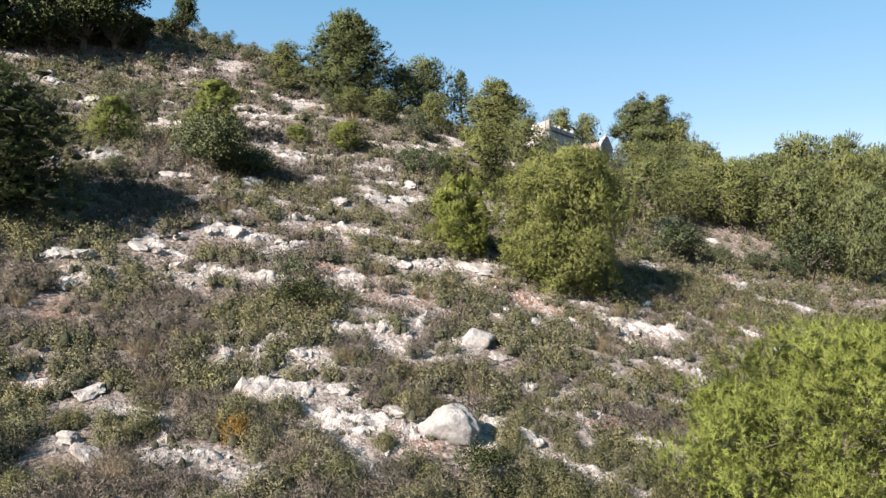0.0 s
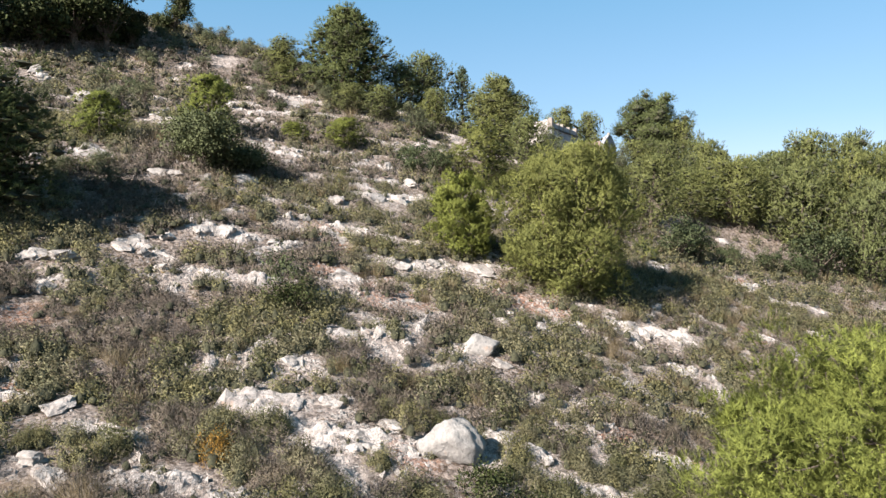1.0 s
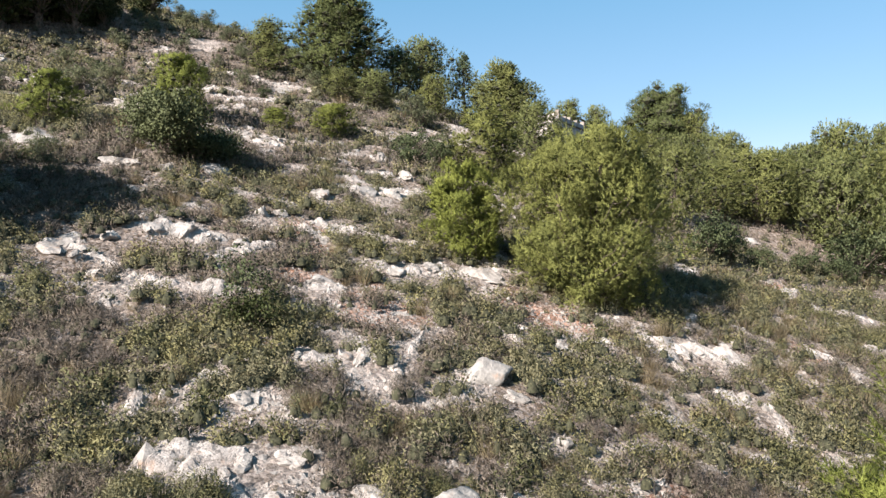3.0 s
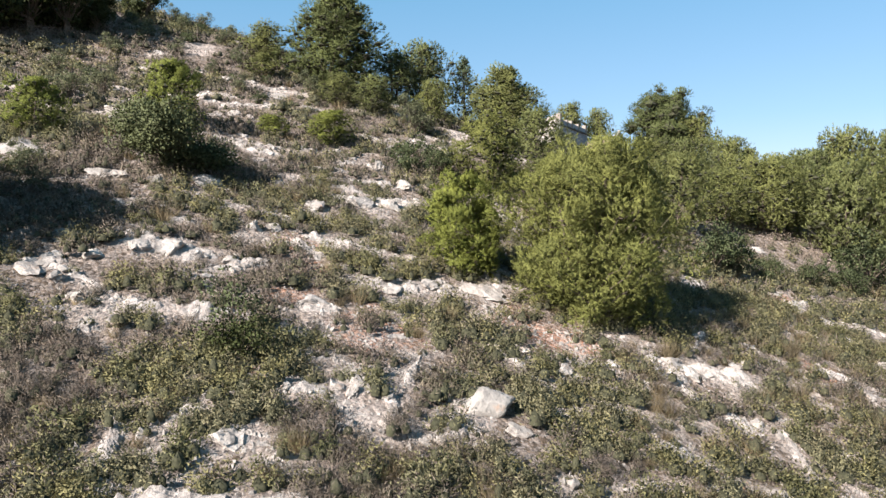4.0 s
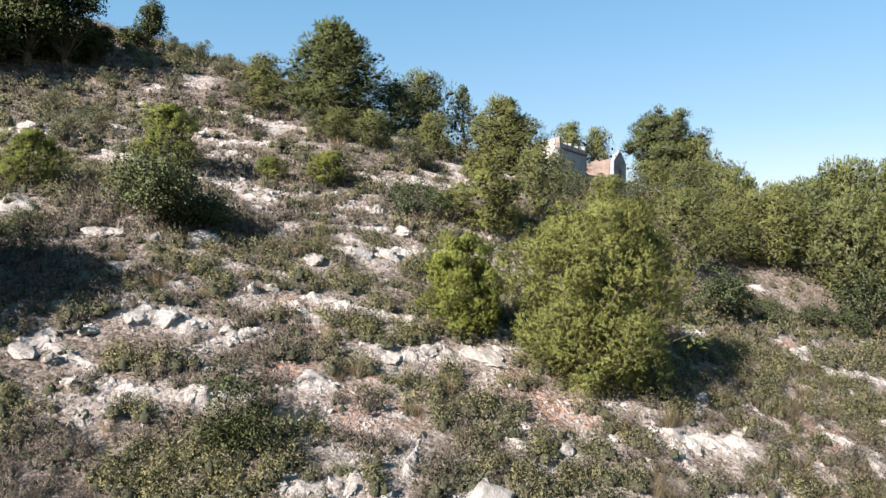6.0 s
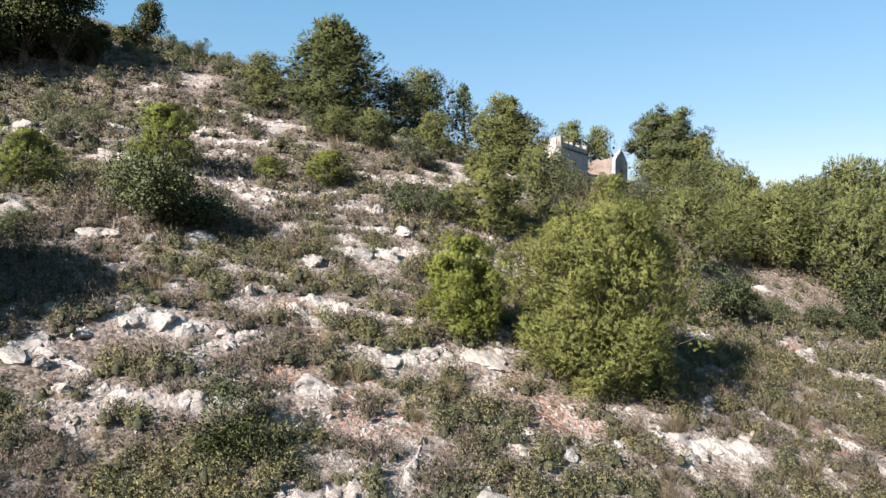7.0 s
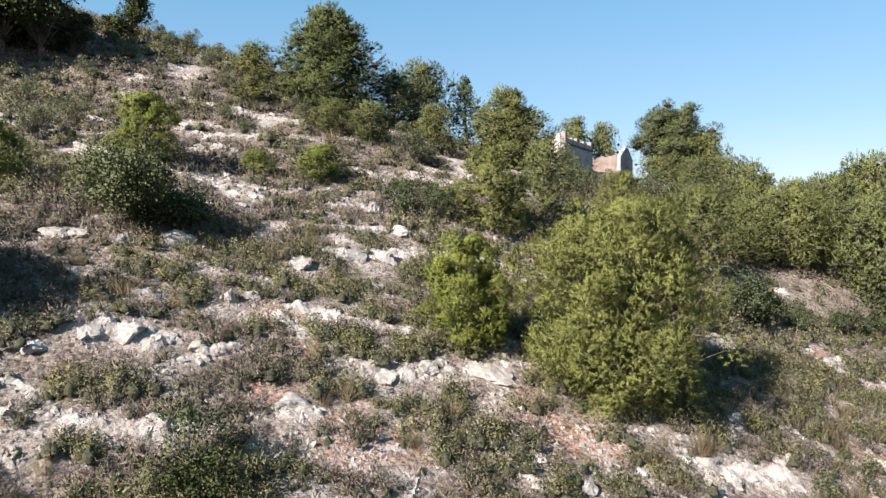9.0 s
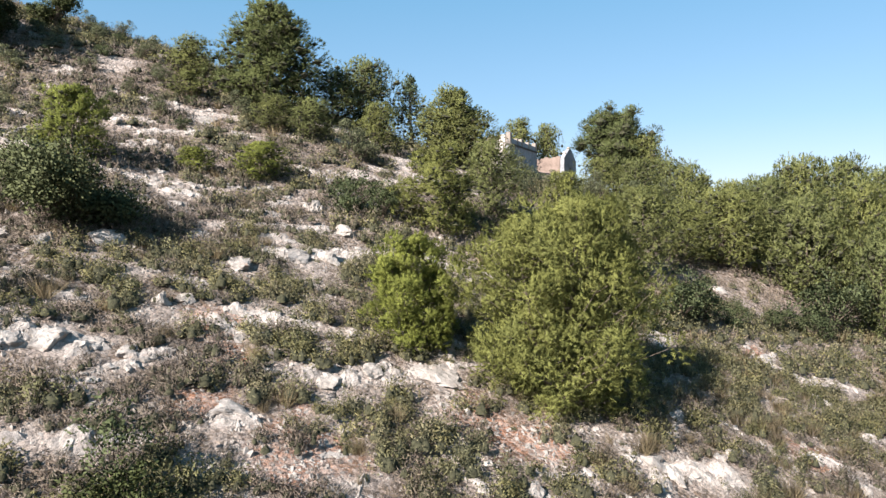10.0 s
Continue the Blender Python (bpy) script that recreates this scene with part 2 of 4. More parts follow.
def bark(name, colour=(0.12, 0.095, 0.075)):
    m, nodes, links, p = material(name, 0.95)
    where = nodes.new("ShaderNodeTexCoord").outputs["Object"]
    n = noise_node(nodes, links, 9.0, 6, 0.7, where)
    links.new(ramp(nodes, links, n, [(0.3, tuple(0.45 * v for v in colour)), (0.7, tuple(1.4 * v for v in colour))]), p.inputs["Base Color"])
    bump(nodes, links, n, p, 0.8, 0.03)
    return m


def earth(name):
    m, nodes, links, p = material(name, 0.97)
    where = nodes.new("ShaderNodeNewGeometry").outputs["Position"]
    wide, mid = noise_node(nodes, links, 0.35, 6, 0.6, where), noise_node(nodes, links, 2.4, 8, 0.7, where)
    fine = noise_node(nodes, links, 19.0, 8, 0.75, where)
    soil = ramp(nodes, links, mid, [(0.34, (0.075, 0.056, 0.043)), (0.50, (0.145, 0.11, 0.087)), (0.68, (0.29, 0.235, 0.2))])
    soil = mixed(nodes, links, soil, (0.17, 0.132, 0.099), ramp(nodes, links, wide, [(0.42, (0, 0, 0)), (0.62, (0.6,) * 3)]))
    red = add(nodes, "ShaderNodeAttribute")
    red.attribute_name = "red"
    broken = ramp(nodes, links, noise_node(nodes, links, 4.0, 6, 0.75, where), [(0.33, (0, 0, 0)), (0.55, (0.9,) * 3)])
    rock = ramp(nodes, links, mid, [(0.34, (0.3, 0.25, 0.225)), (0.50, (0.46, 0.405, 0.378)), (0.68, (0.56, 0.515, 0.49))])
    out = add(nodes, "ShaderNodeAttribute")
    out.attribute_name = "bare"
    c = mixed(nodes, links, soil, rock, out.outputs["Fac"])
    c = mixed(nodes, links, c, (0.40, 0.2, 0.125), mixed(nodes, links, (0, 0, 0), broken, red.outputs["Fac"]))
    # loose stones, a hand wide and smaller
    bent = nodes.new("ShaderNodeVectorMath")
    bent.operation = "MULTIPLY_ADD"
    links.new(add(nodes, "ShaderNodeTexNoise", Scale=7.0).outputs["Color"], bent.inputs[0])
    bent.inputs[1].default_value = (0.12, 0.12, 0.12)
    links.new(where, bent.inputs[2])
    height = None
    for scale, low in ((6.0, 0.6), (15.0, 0.65)):
        cells = add(nodes, "ShaderNodeTexVoronoi", Scale=scale)
        links.new(bent.outputs[0], cells.inputs["Vector"])
        tint = nodes.new("ShaderNodeSeparateColor")
        links.new(cells.outputs["Color"], tint.inputs[0])
        c = mixed(nodes, links, c, ramp(nodes, links, tint.outputs[0], [(0, (low,) * 3), (1, (1.22, 1.2, 1.17))]), 1.0, "MULTIPLY")
        chip = ramp(nodes, links, tint.outputs[1], [(0.58, (0, 0, 0)), (0.68, (0.30,) * 3)])
        c = mixed(nodes, links, c, (0.50, 0.44, 0.41), chip)
        height = cells.outputs["Distance"] if height is None else height
    grain = ramp(nodes, links, fine, [(0.30, (0.55,) * 3), (0.62, (1.15, 1.13, 1.1))])
    links.new(mixed(nodes, links, c, grain, 1.0, "MULTIPLY"), p.inputs["Base Color"])
    rough = nodes.new("ShaderNodeMath")
    rough.operation = "SUBTRACT"
    links.new(fine, rough.inputs[0])
    links.new(height, rough.inputs[1])
    bump(nodes, links, rough.outputs[0], p, 1.0, 0.14)
    return m


def masonry(name, stone=(0.33, 0.29, 0.24)):
    m, nodes, links, p = material(name, 0.95)
    where = nodes.new("ShaderNodeTexCoord").outputs["Object"]
    blotch, fine = noise_node(nodes, links, 0.8, 8, 0.7, where), noise_node(nodes, links, 7.0, 8, 0.7, where)
    c = ramp(nodes, links, blotch, [(0.32, tuple(0.55 * v for v in stone)), (0.5, stone), (0.7, tuple(1.25 * v for v in stone))])
    links.new(mixed(nodes, links, c, ramp(nodes, links, fine, [(0.3, (0.7,) * 3), (0.7, (1.15,) * 3)]), 1.0, "MULTIPLY"), p.inputs["Base Color"])
    bump(nodes, links, fine, p, 0.8, 0.08)
    return m


M_PINE = leaves("pine needles", [(0.18, 0.2, 0.078), (0.14, 0.164, 0.074), (0.192, 0.21, 0.08), (0.158, 0.178, 0.076)], 0.28, 0.9, 0.16)
M_PINE_BRIGHT = leaves("young pine needles", [(0.165, 0.192, 0.05), (0.148, 0.178, 0.048)], 0.18, 1.6, 0.2)
M_PINE_GREEN = leaves("green pine needles", [(0.158, 0.178, 0.062), (0.172, 0.188, 0.064)], 0.2, 1.2, 0.2)
M_PINE_DARK = leaves("dark green pine needles", [(0.11, 0.133, 0.0544), (0.098, 0.123, 0.0563)], 0.2, 0.5, 0.2)
M_PINE_FAR = leaves("blue green pine needles", [(0.1, 0.133, 0.0819), (0.109, 0.138, 0.0787)], 0.28, 0.5, 0.35)
M_OAK = leaves("dark oak leaves", [(0.0383, 0.049, 0.0199), (0.0459, 0.0574, 0.0222)], 0.08, 1.4)
M_KERMES = leaves("kermes oak leaves", [(0.064, 0.078, 0.038), (0.08, 0.092, 0.048)], 0.12, 1.1)
M_JUNIPER = leaves("grey green juniper leaves", [(0.106, 0.123, 0.0738), (0.12, 0.131, 0.0837)], 0.28, 1.2)
M_BROAD = leaves("carob leaves", [(0.0693, 0.09, 0.0468), (0.0792, 0.0981, 0.0522)], 0.25, 1.2)
M_ROSEMARY = leaves("rosemary leaves", [(0.152, 0.147, 0.074), (0.172, 0.162, 0.086), (0.112, 0.116, 0.058), (0.168, 0.156, 0.102), (0.138, 0.139, 0.084)], 0.22, 2.0, 0.10)
M_DRY = leaves("dry scrub twigs", [(0.13, 0.109, 0.097), (0.15, 0.128, 0.11), (0.114, 0.1, 0.093), (0.14, 0.122, 0.095)], 0.08, 2.0)
M_GRASS = leaves("straw grass blades", [(0.235, 0.19, 0.125), (0.2, 0.168, 0.112)], 0.25, 2.0)
M_RUST = leaves("rust brown dead shrub leaves", [(0.26, 0.15, 0.035), (0.29, 0.17, 0.04)], 0.25, 2.0)
M_BARK, M_TWIG = bark("pine bark"), bark("grey twig bark", (0.174, 0.148, 0.122))
# Near-black cores: the shade deep in crowns and shrubs, put into colour.
M_CORE_SHADE = bark("dark core in place of inner shade", (0.042, 0.042, 0.024))
M_ROCK, M_EARTH = limestone("pale limestone", (0.40, 0.372, 0.348), (0.22, 0.203, 0.187)), earth("stony earth")
M_LEDGE = limestone("rough ledge limestone", (0.53, 0.487, 0.458), (0.29, 0.26, 0.24), 5.0, 26.0, 1.0, 0.10)
M_BOULDER = limestone("grey limestone", (0.313, 0.3, 0.283), (0.209, 0.2, 0.191))
M_WALL, M_BRICK = masonry("weathered rubble masonry", (0.40, 0.36, 0.325)), masonry("reddish masonry", (0.21, 0.16, 0.135))
# Fronts turned from the sun carry their shade in this grey; M_WALL is paler.
M_SHADED_WALL = masonry("weathered masonry toned for shade", (0.28, 0.285, 0.30))
M_POST = masonry("brown weathered parapet stone", (0.24, 0.205, 0.175))
M_DARK = masonry("dark stone for cornice and opening shade", (0.096, 0.087, 0.078))


# ---- mesh helpers ----
def mesh_from(name, verts, tris, mat, tone=None, smooth=False, normals=None, inner=None):
    """inner: which triangles are dark cores, standing in for shade."""
    me = bpy.data.meshes.new(name)
    n, k = len(verts), len(tris)
    me.vertices.add(n)
    me.vertices.foreach_set("co", np.ascontiguousarray(verts, np.float32).ravel())
    me.loops.add(3 * k)
    me.loops.foreach_set("vertex_index", np.ascontiguousarray(tris, np.int32).ravel())
    me.polygons.add(k)
    me.polygons.foreach_set("loop_start", np.arange(0, 3 * k, 3, dtype=np.int32))
    me.polygons.foreach_set("use_smooth", np.full(k, smooth))
    if tone is not None:
        me.attributes.new("tone", "FLOAT", "POINT").data.foreach_set("value", np.ascontiguousarray(tone, np.float32))
    if normals is not None:
        me.attributes.new("custom_normal", "FLOAT_VECTOR", "POINT").data.foreach_set("vector", np.ascontiguousarray(normals, np.float32).ravel())
        me.polygons.foreach_set("use_smooth", np.full(k, True))
    me.materials.append(mat)
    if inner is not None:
        me.materials.append(M_CORE_SHADE)
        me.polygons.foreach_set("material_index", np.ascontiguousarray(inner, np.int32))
    me.update(calc_edges=True)
    return me


def put(name, me, parent=None, label=""):
    ob = new(name, me)
    ob.parent = parent
    return tagged(ob, label)


def unit(v):
    return v / np.maximum(np.linalg.norm(v, axis=-1, keepdims=True), 1e-9)


def blades(g, centres, ways, count, length, width, spread, shoot=0.0):
    """Fans of narrow three-cornered leaves: count at each centre, round its way, strung along a shoot."""
    c, w = np.repeat(centres, count, 0), np.repeat(ways, count, 0)
    if shoot:
        c = c + w * shoot * g.random((len(c), 1))
    d = unit(unit(w) + spread * g.normal(size=w.shape))
    side = unit(np.cross(d, g.normal(size=d.shape)))
    n = len(c)
    ln, wd = length * g.uniform(0.65, 1.25, (n, 1)), width * g.uniform(0.7, 1.3, (n, 1))
    base = c - 0.15 * ln * d
    return np.stack([base - 0.5 * wd * side, base + 0.5 * wd * side, base + ln * d], 1).reshape(-1, 3)


def aligned(g, v, n, stray=0.3):
    """Turns three-cornered leaves so that they face along n, and gives the corners' soft normals."""
    v, n = v.reshape(-1, 3, 3).copy(), unit(n + stray * g.normal(size=n.shape))
    away = (np.cross(v[:, 1] - v[:, 0], v[:, 2] - v[:, 0]) * n).sum(1) < 0
    v[away] = v[away][:, [0, 2, 1]]
    return v.reshape(-1, 3), np.repeat(n, 3, 0)


def ovals(g, centres, ways, length, width):
    """Small four-cornered broad leaves."""
    n = len(centres)
    d = unit(ways + 0.8 * g.normal(size=ways.shape))
    side = unit(np.cross(d, g.normal(size=d.shape)))
    ln, wd = length * g.uniform(0.7, 1.3, (n, 1)), width * g.uniform(0.7, 1.3, (n, 1))
    face = unit(ways + 0.35 * g.normal(size=ways.shape))
    side = side * np.where((np.cross(side, d) * face).sum(1, keepdims=True) < 0, -1, 1)
    v = np.stack([centres, centres + 0.5 * ln * d + 0.5 * wd * side, centres + ln * d, centres + 0.5 * ln * d - 0.5 * wd * side], 1).reshape(-1, 3)
    q = 4 * np.arange(n)[:, None]
    return v, np.concatenate([q + (0, 1, 2), q + (0, 2, 3)]), np.repeat(face, 4, 0)


def loose(v):
    return np.arange(len(v)).reshape(-1, 3)


def tubes(paths, sides=5):
    """Tapered tubes along paths of points with radii, joined into one mesh's corners and triangles."""
    verts, tris, n = [], [], 0
    ring = np.arange(sides) * 2 * np.pi / sides
    for pts, radii in paths:
        pts = np.asarray(pts, float)
        along = unit(np.gradient(pts, axis=0))
        a = unit(np.cross(along, (0.31, 0.87, 0.13)))
        b = np.cross(along, a)
        rows = pts[:, None] + np.asarray(radii)[:, None, None] * (np.cos(ring)[:, None] * a[:, None] + np.sin(ring)[:, None] * b[:, None])
        verts.append(rows.reshape(-1, 3))
        for k in range(len(pts) - 1):
            for s in range(sides):
                p, q = n + k * sides + s, n + k * sides + (s + 1) % sides
                tris += [(p, q, q + sides), (p, q + sides, p + sides)]
        n += len(pts) * sides
    return np.concatenate(verts), np.array(tris)


# ---- the ground ----
def build_ground():
    xs = np.concatenate([-np.geomspace(2200, 60, 26), np.arange(-56, -26, 1.0), np.arange(-26, 26, 0.3), np.arange(26, 60, 1.0), np.geomspace(62, 2200, 26)])
    ys = np.concatenate([-np.geomspace(2200, 12, 22), np.arange(-9, 9, 1.0), np.arange(9, 52, 0.3), np.arange(52, 68, 0.5), np.arange(68, 110, 1.5), np.geomspace(112, 2500, 26)])
    gx, gy = np.meshgrid(xs, ys)
    v = np.stack([gx, gy, ground(gx, gy)], -1).reshape(-1, 3)
    nx = len(xs)
    i = (np.arange(len(ys) - 1)[:, None] * nx + np.arange(nx - 1)).ravel()[:, None]
    me = mesh_from("ground", v, np.concatenate([i + (0, 1, nx + 1), i + (0, nx + 1, nx)]), M_EARTH, smooth=True)
    for name, f in (("bare", stony), ("red", red_earth)):
        me.attributes.new(name, "FLOAT", "POINT").data.foreach_set("value", f(gx, gy).ravel().astype(np.float32))
    tagged(new("ground", me), "stony hillside earth with pale limestone and red soil", "ground", kind="structure")


build_ground()


# ---- trees ----
CORNERS = np.array([(0.5, 0, 0), (0, 0.5, 0), (-0.5, 0, 0), (0, -0.5, 0), (0, 0, 0.35), (0, 0, -0.3)])
FACES = np.array([(0, 1, 4), (1, 2, 4), (2, 3, 4), (3, 0, 4), (1, 0, 5), (2, 1, 5), (3, 2, 5), (0, 3, 5)])


def pine_parts(g, h, r, bottom=0.08, shape="bushy", tufts=7, count=40, length=0.12, width=0.02, mat=None, arms=70, pads=3, clump=1.0, upright=0.35, heads=(), whorls=10, core=0.8, lift=0.0, plume=0.85):
    """Trunk, branches and crown of a pine of height h and crown radius r: whorls of limbs that carry puffs of needle tufts.
    heads: extra leaders as (x, y, share of the height)."""
    tz = np.linspace(0, 1, 9)
    lean = g.normal(0, 0.03, 2)
    stems, paths, centres, ways, faces, cores = [], [], [], [], [], []

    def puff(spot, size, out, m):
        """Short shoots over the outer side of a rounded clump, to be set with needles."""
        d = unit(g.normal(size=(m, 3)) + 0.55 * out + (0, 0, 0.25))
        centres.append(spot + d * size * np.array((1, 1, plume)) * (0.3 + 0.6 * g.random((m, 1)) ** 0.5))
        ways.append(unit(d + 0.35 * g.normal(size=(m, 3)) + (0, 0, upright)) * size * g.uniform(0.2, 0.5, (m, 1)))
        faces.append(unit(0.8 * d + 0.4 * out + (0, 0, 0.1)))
        # a dark core in each clump supplies its inner shade
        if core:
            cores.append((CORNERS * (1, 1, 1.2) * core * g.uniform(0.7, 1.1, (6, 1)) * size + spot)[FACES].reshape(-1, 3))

    for hx, hy, share in ((0.0, 0.0, 1.0), *heads):
        wob = np.cumsum(g.normal(0, 0.012 * h, (9, 2)), 0) * tz[:, None]
        line = np.column_stack([lean[0] * h * tz + wob[:, 0] + hx * tz**0.6, lean[1] * h * tz + wob[:, 1] + hy * tz**0.6, 0.95 * h * share * tz - 0.15 * (1 - tz)])
        stems.append((line, (0.02 * h + 0.02) * share * (1 - 0.85 * tz)))
        main = share == 1
        n = int(arms * share**1.5 * (1.0 if main else 0.6))
        rr = r * (1.0 if main else 0.72)
        for k in range(n):
            q = (k + g.uniform(0, 1)) / n
            q = 0.5 * q + 0.5 * (math.floor(q * whorls) + g.uniform(0.1, 0.7)) / whorls
            f = bottom + (0.98 - bottom) * q**0.92
            if shape == "umbrella":
                reach = rr * (0.55 + 0.6 * math.sin(min(1, q * 0.95 + 0.1) * math.pi) ** 0.7) * (1 - 0.3 * q * q)
            elif shape == "tall":
                reach = rr * (1.06 - q**1.25) ** 0.8 * min(1, 0.8 + 2 * q)
            else:
                reach = rr * min(1, 0.80 + 1.3 * q) * (1.04 - q**2.3) ** 0.62
            a = 2.39996 * k + g.normal(0, 0.4)
            long = reach * (g.uniform(0.55, 0.95) if k % 3 else g.uniform(0.88, 1.03))
            rise = 0.02 + lift + 0.75 * q + g.normal(0, 0.12)
            e = np.linspace(0, 1, 5)
            start = np.array([np.interp(f, tz, line[:, c]) for c in range(3)])
            limb = start + np.column_stack([np.cos(a) * long * e, np.sin(a) * long * e, long * (rise * e * 0.5 + 0.28 * e * e - 0.12 * np.sin(3.14 * e))])
            limb[1:] += g.normal(0, 0.04 * long, (4, 3))
            paths.append((limb, max(0.010, 0.0065 * h * (1 - 0.5 * q)) * (1 - 0.8 * e)))
            out = np.array((math.cos(a), math.sin(a), 0.2 + 0.5 * q))
            for p in np.linspace(1.0, 0.45, pads):
                c = np.array([np.interp(p, e, limb[:, m]) for m in range(3)])
                size = clump * (0.155 * r + 0.07 * long) * g.uniform(0.65, 1.3) * (0.75 + 0.25 * p)
                puff(c + g.normal(0, 0.35 * size, 3) * (1, 1, 0.6), size, out, max(3, int(tufts * (0.3 + 0.7 * p) * g.uniform(0.8, 1.2))))
        # the upright shoots of the leader
        for p in (0.76, 0.84, 0.91, 0.97, 1.02):
            c = np.array([np.interp(min(p, 1), tz, line[:, m]) for m in range(3)]) + (0, 0, max(0, p - 1) * h)
            puff(c, clump * 0.2 * rr * (1.25 - 1.0 * (p - 0.8) / 0.23), np.array((0, 0, 1.0)), tufts)
    shoots = np.concatenate(ways)
    v, soft = aligned(g, blades(g, np.concatenate(centres), shoots, count, length, width, 0.7, 1.0), np.repeat(np.concatenate(faces), count, 0), 0.3)
    low = np.repeat(v.reshape(-1, 3, 3)[:, :, 2].min(1) > -0.25, 3)
    v, soft = v[low], soft[low]
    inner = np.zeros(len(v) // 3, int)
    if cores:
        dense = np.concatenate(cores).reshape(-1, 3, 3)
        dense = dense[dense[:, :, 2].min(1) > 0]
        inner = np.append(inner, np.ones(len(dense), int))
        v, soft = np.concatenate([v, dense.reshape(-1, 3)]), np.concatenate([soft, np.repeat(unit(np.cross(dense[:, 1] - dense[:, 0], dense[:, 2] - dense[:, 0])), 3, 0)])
    return [("trunk", mesh_from("trunk", *tubes(stems, 9), M_BARK, smooth=True)), ("branchwork", mesh_from("branchwork", *tubes(paths, 3), M_BARK, smooth=True)),
            ("crown", mesh_from("crown", v, loose(v), mat or M_PINE, normals=soft, inner=inner))]


def tree(parts, x, y, label, name="pine_tree", category="pine tree", group="pines on the hillside", turn=0.0, size=1.0, tall=1.0):
    ob = new(name)
    tagged(ob, label, category, group)
    for n, me in parts:
        put(n, me, ob)
    ob.matrix_basis = Matrix.Translation((x, y, here(x, y, 0.05))) @ Matrix.Rotation(radians(turn), 4, "Z") @ Matrix.Diagonal((size, size, size * tall, 1))
    return ob


def reach_of(parts):
    v = np.zeros(3 * len(parts[-1][1].vertices), np.float32)
    parts[-1][1].vertices.foreach_get("co", v)
    v = v.reshape(-1, 3)
    return float(np.percentile(v[:, 2], 99.9)), float(np.percentile(np.hypot(v[:, 0], v[:, 1]), 95))


def grown(parts, x, y, top, radius, label, turn=None):
    """A pine of one of the kinds, grown to the given height of its tip and crown radius."""
    high, wide = reach_of(parts)
    s = radius / wide
    return tree(parts, x, y, label, turn=rng.uniform(0, 360) if turn is None else turn, size=s, tall=(top - here(x, y)) / high / s)


g = np.random.default_rng(11)
# the broad pine in the middle of the slope, with several heads
tree(pine_parts(g, 6.25, 2.75, 0.03, tufts=36, count=27, length=0.12, width=0.0165, arms=90, pads=3, heads=((-1.5, -0.4, 0.92), (1.4, 0.5, 0.82), (-0.5, 1.2, 0.7)), whorls=9, core=0, plume=1.0, mat=M_PINE_GREEN), 5.2, 29.8, "broad bushy green pine with branches down to the ground")
tree(pine_parts(g, 3.6, 1.5, 0.02, tufts=40, count=28, length=0.1, width=0.013, arms=40, pads=3, clump=1.05, upright=0.6, heads=((0.5, 0.2, 0.75), (-0.5, -0.1, 0.8)), mat=M_PINE_BRIGHT, core=0), 0.65, 31.3, "small bushy yellow green pine among pale rocks")
tree(pine_parts(g, 5.1, 2.9, 0.05, tufts=42, count=24, length=0.12, width=0.0095, arms=64, pads=3, clump=0.85, upright=0.8, mat=M_PINE_BRIGHT, heads=((-2.4, 0.3, 0.78), (1.5, 0.6, 0.95), (-0.7, 1.0, 0.9)), core=0), 8.1, 13.6, "bright yellow green bushy pine below the slope")
big_pine = pine_parts(g, 7.6, 3.2, 0.05, "tall", tufts=26, count=17, length=0.17, width=0.032, arms=80, pads=3, mat=M_PINE_DARK, heads=((1.2, 0.3, 0.8), (-1.2, 0.2, 0.85)), whorls=9)
grown(big_pine, -8.6, 55.0, 17.9, 3.2, "large dark green pine on the skyline", 0)
umbrella = pine_parts(g, 10.2, 3.6, 0.22, "umbrella", tufts=64, count=12, length=0.14, width=0.055, arms=44, pads=4, clump=1.35, upright=0.3, core=1.15, mat=M_PINE_DARK, heads=((3.0, 0.4, 0.68), (-1.8, -0.4, 0.74)), whorls=6)
grown(umbrella, 25.5, 86.0, 17.8, 4.3, "tall umbrella shaped pine beside the ruined chapel", 0)
KINDS = [
    pine_parts(g, 5.0, 1.75, 0.03, tufts=16, count=14, length=0.14, width=0.029, arms=64, pads=3, clump=1.2, upright=0.9, whorls=40, core=0.65, lift=0.35, plume=1.35),
    pine_parts(g, 5.0, 2.2, 0.03, tufts=18, count=14, length=0.14, width=0.027, arms=64, pads=3, clump=1.15, upright=0.9, heads=((1.0, 0.3, 0.85), (-0.9, 0.2, 0.78)), whorls=40, core=0.65, lift=0.4, plume=1.35),
]
FAR_KINDS = [
    pine_parts(g, 6.0, 2.4, 0.04, tufts=18, count=9, length=0.16, width=0.045, arms=60, pads=3, clump=1.25, upright=0.8, heads=((-0.9, 0.3, 0.8),), whorls=30, core=0.7, lift=0.3, plume=1.25),
    pine_parts(g, 6.0, 1.8, 0.08, "tall", tufts=12, count=9, length=0.17, width=0.052, arms=54, pads=3, clump=1.28, upright=0.8, whorls=30, lift=0.2, plume=1.15),
]
BLUE_KIND = pine_parts(g, 6.0, 1.6, 0.10, "tall", tufts=14, count=12, length=0.15, width=0.036, arms=50, pads=3, mat=M_PINE_FAR, clump=1.35)
BRIGHT_KIND = pine_parts(g, 3.0, 1.35, 0.03, tufts=28, count=20, length=0.12, width=0.017, pads=3, arms=40, clump=1.3, upright=0.6, mat=M_PINE_BRIGHT)
GREEN_KIND = pine_parts(g, 4.0, 1.6, 0.03, tufts=28, count=20, length=0.12, width=0.017, pads=3, arms=40, clump=1.2, mat=M_PINE_GREEN, heads=((0.5, 0.3, 0.7),))
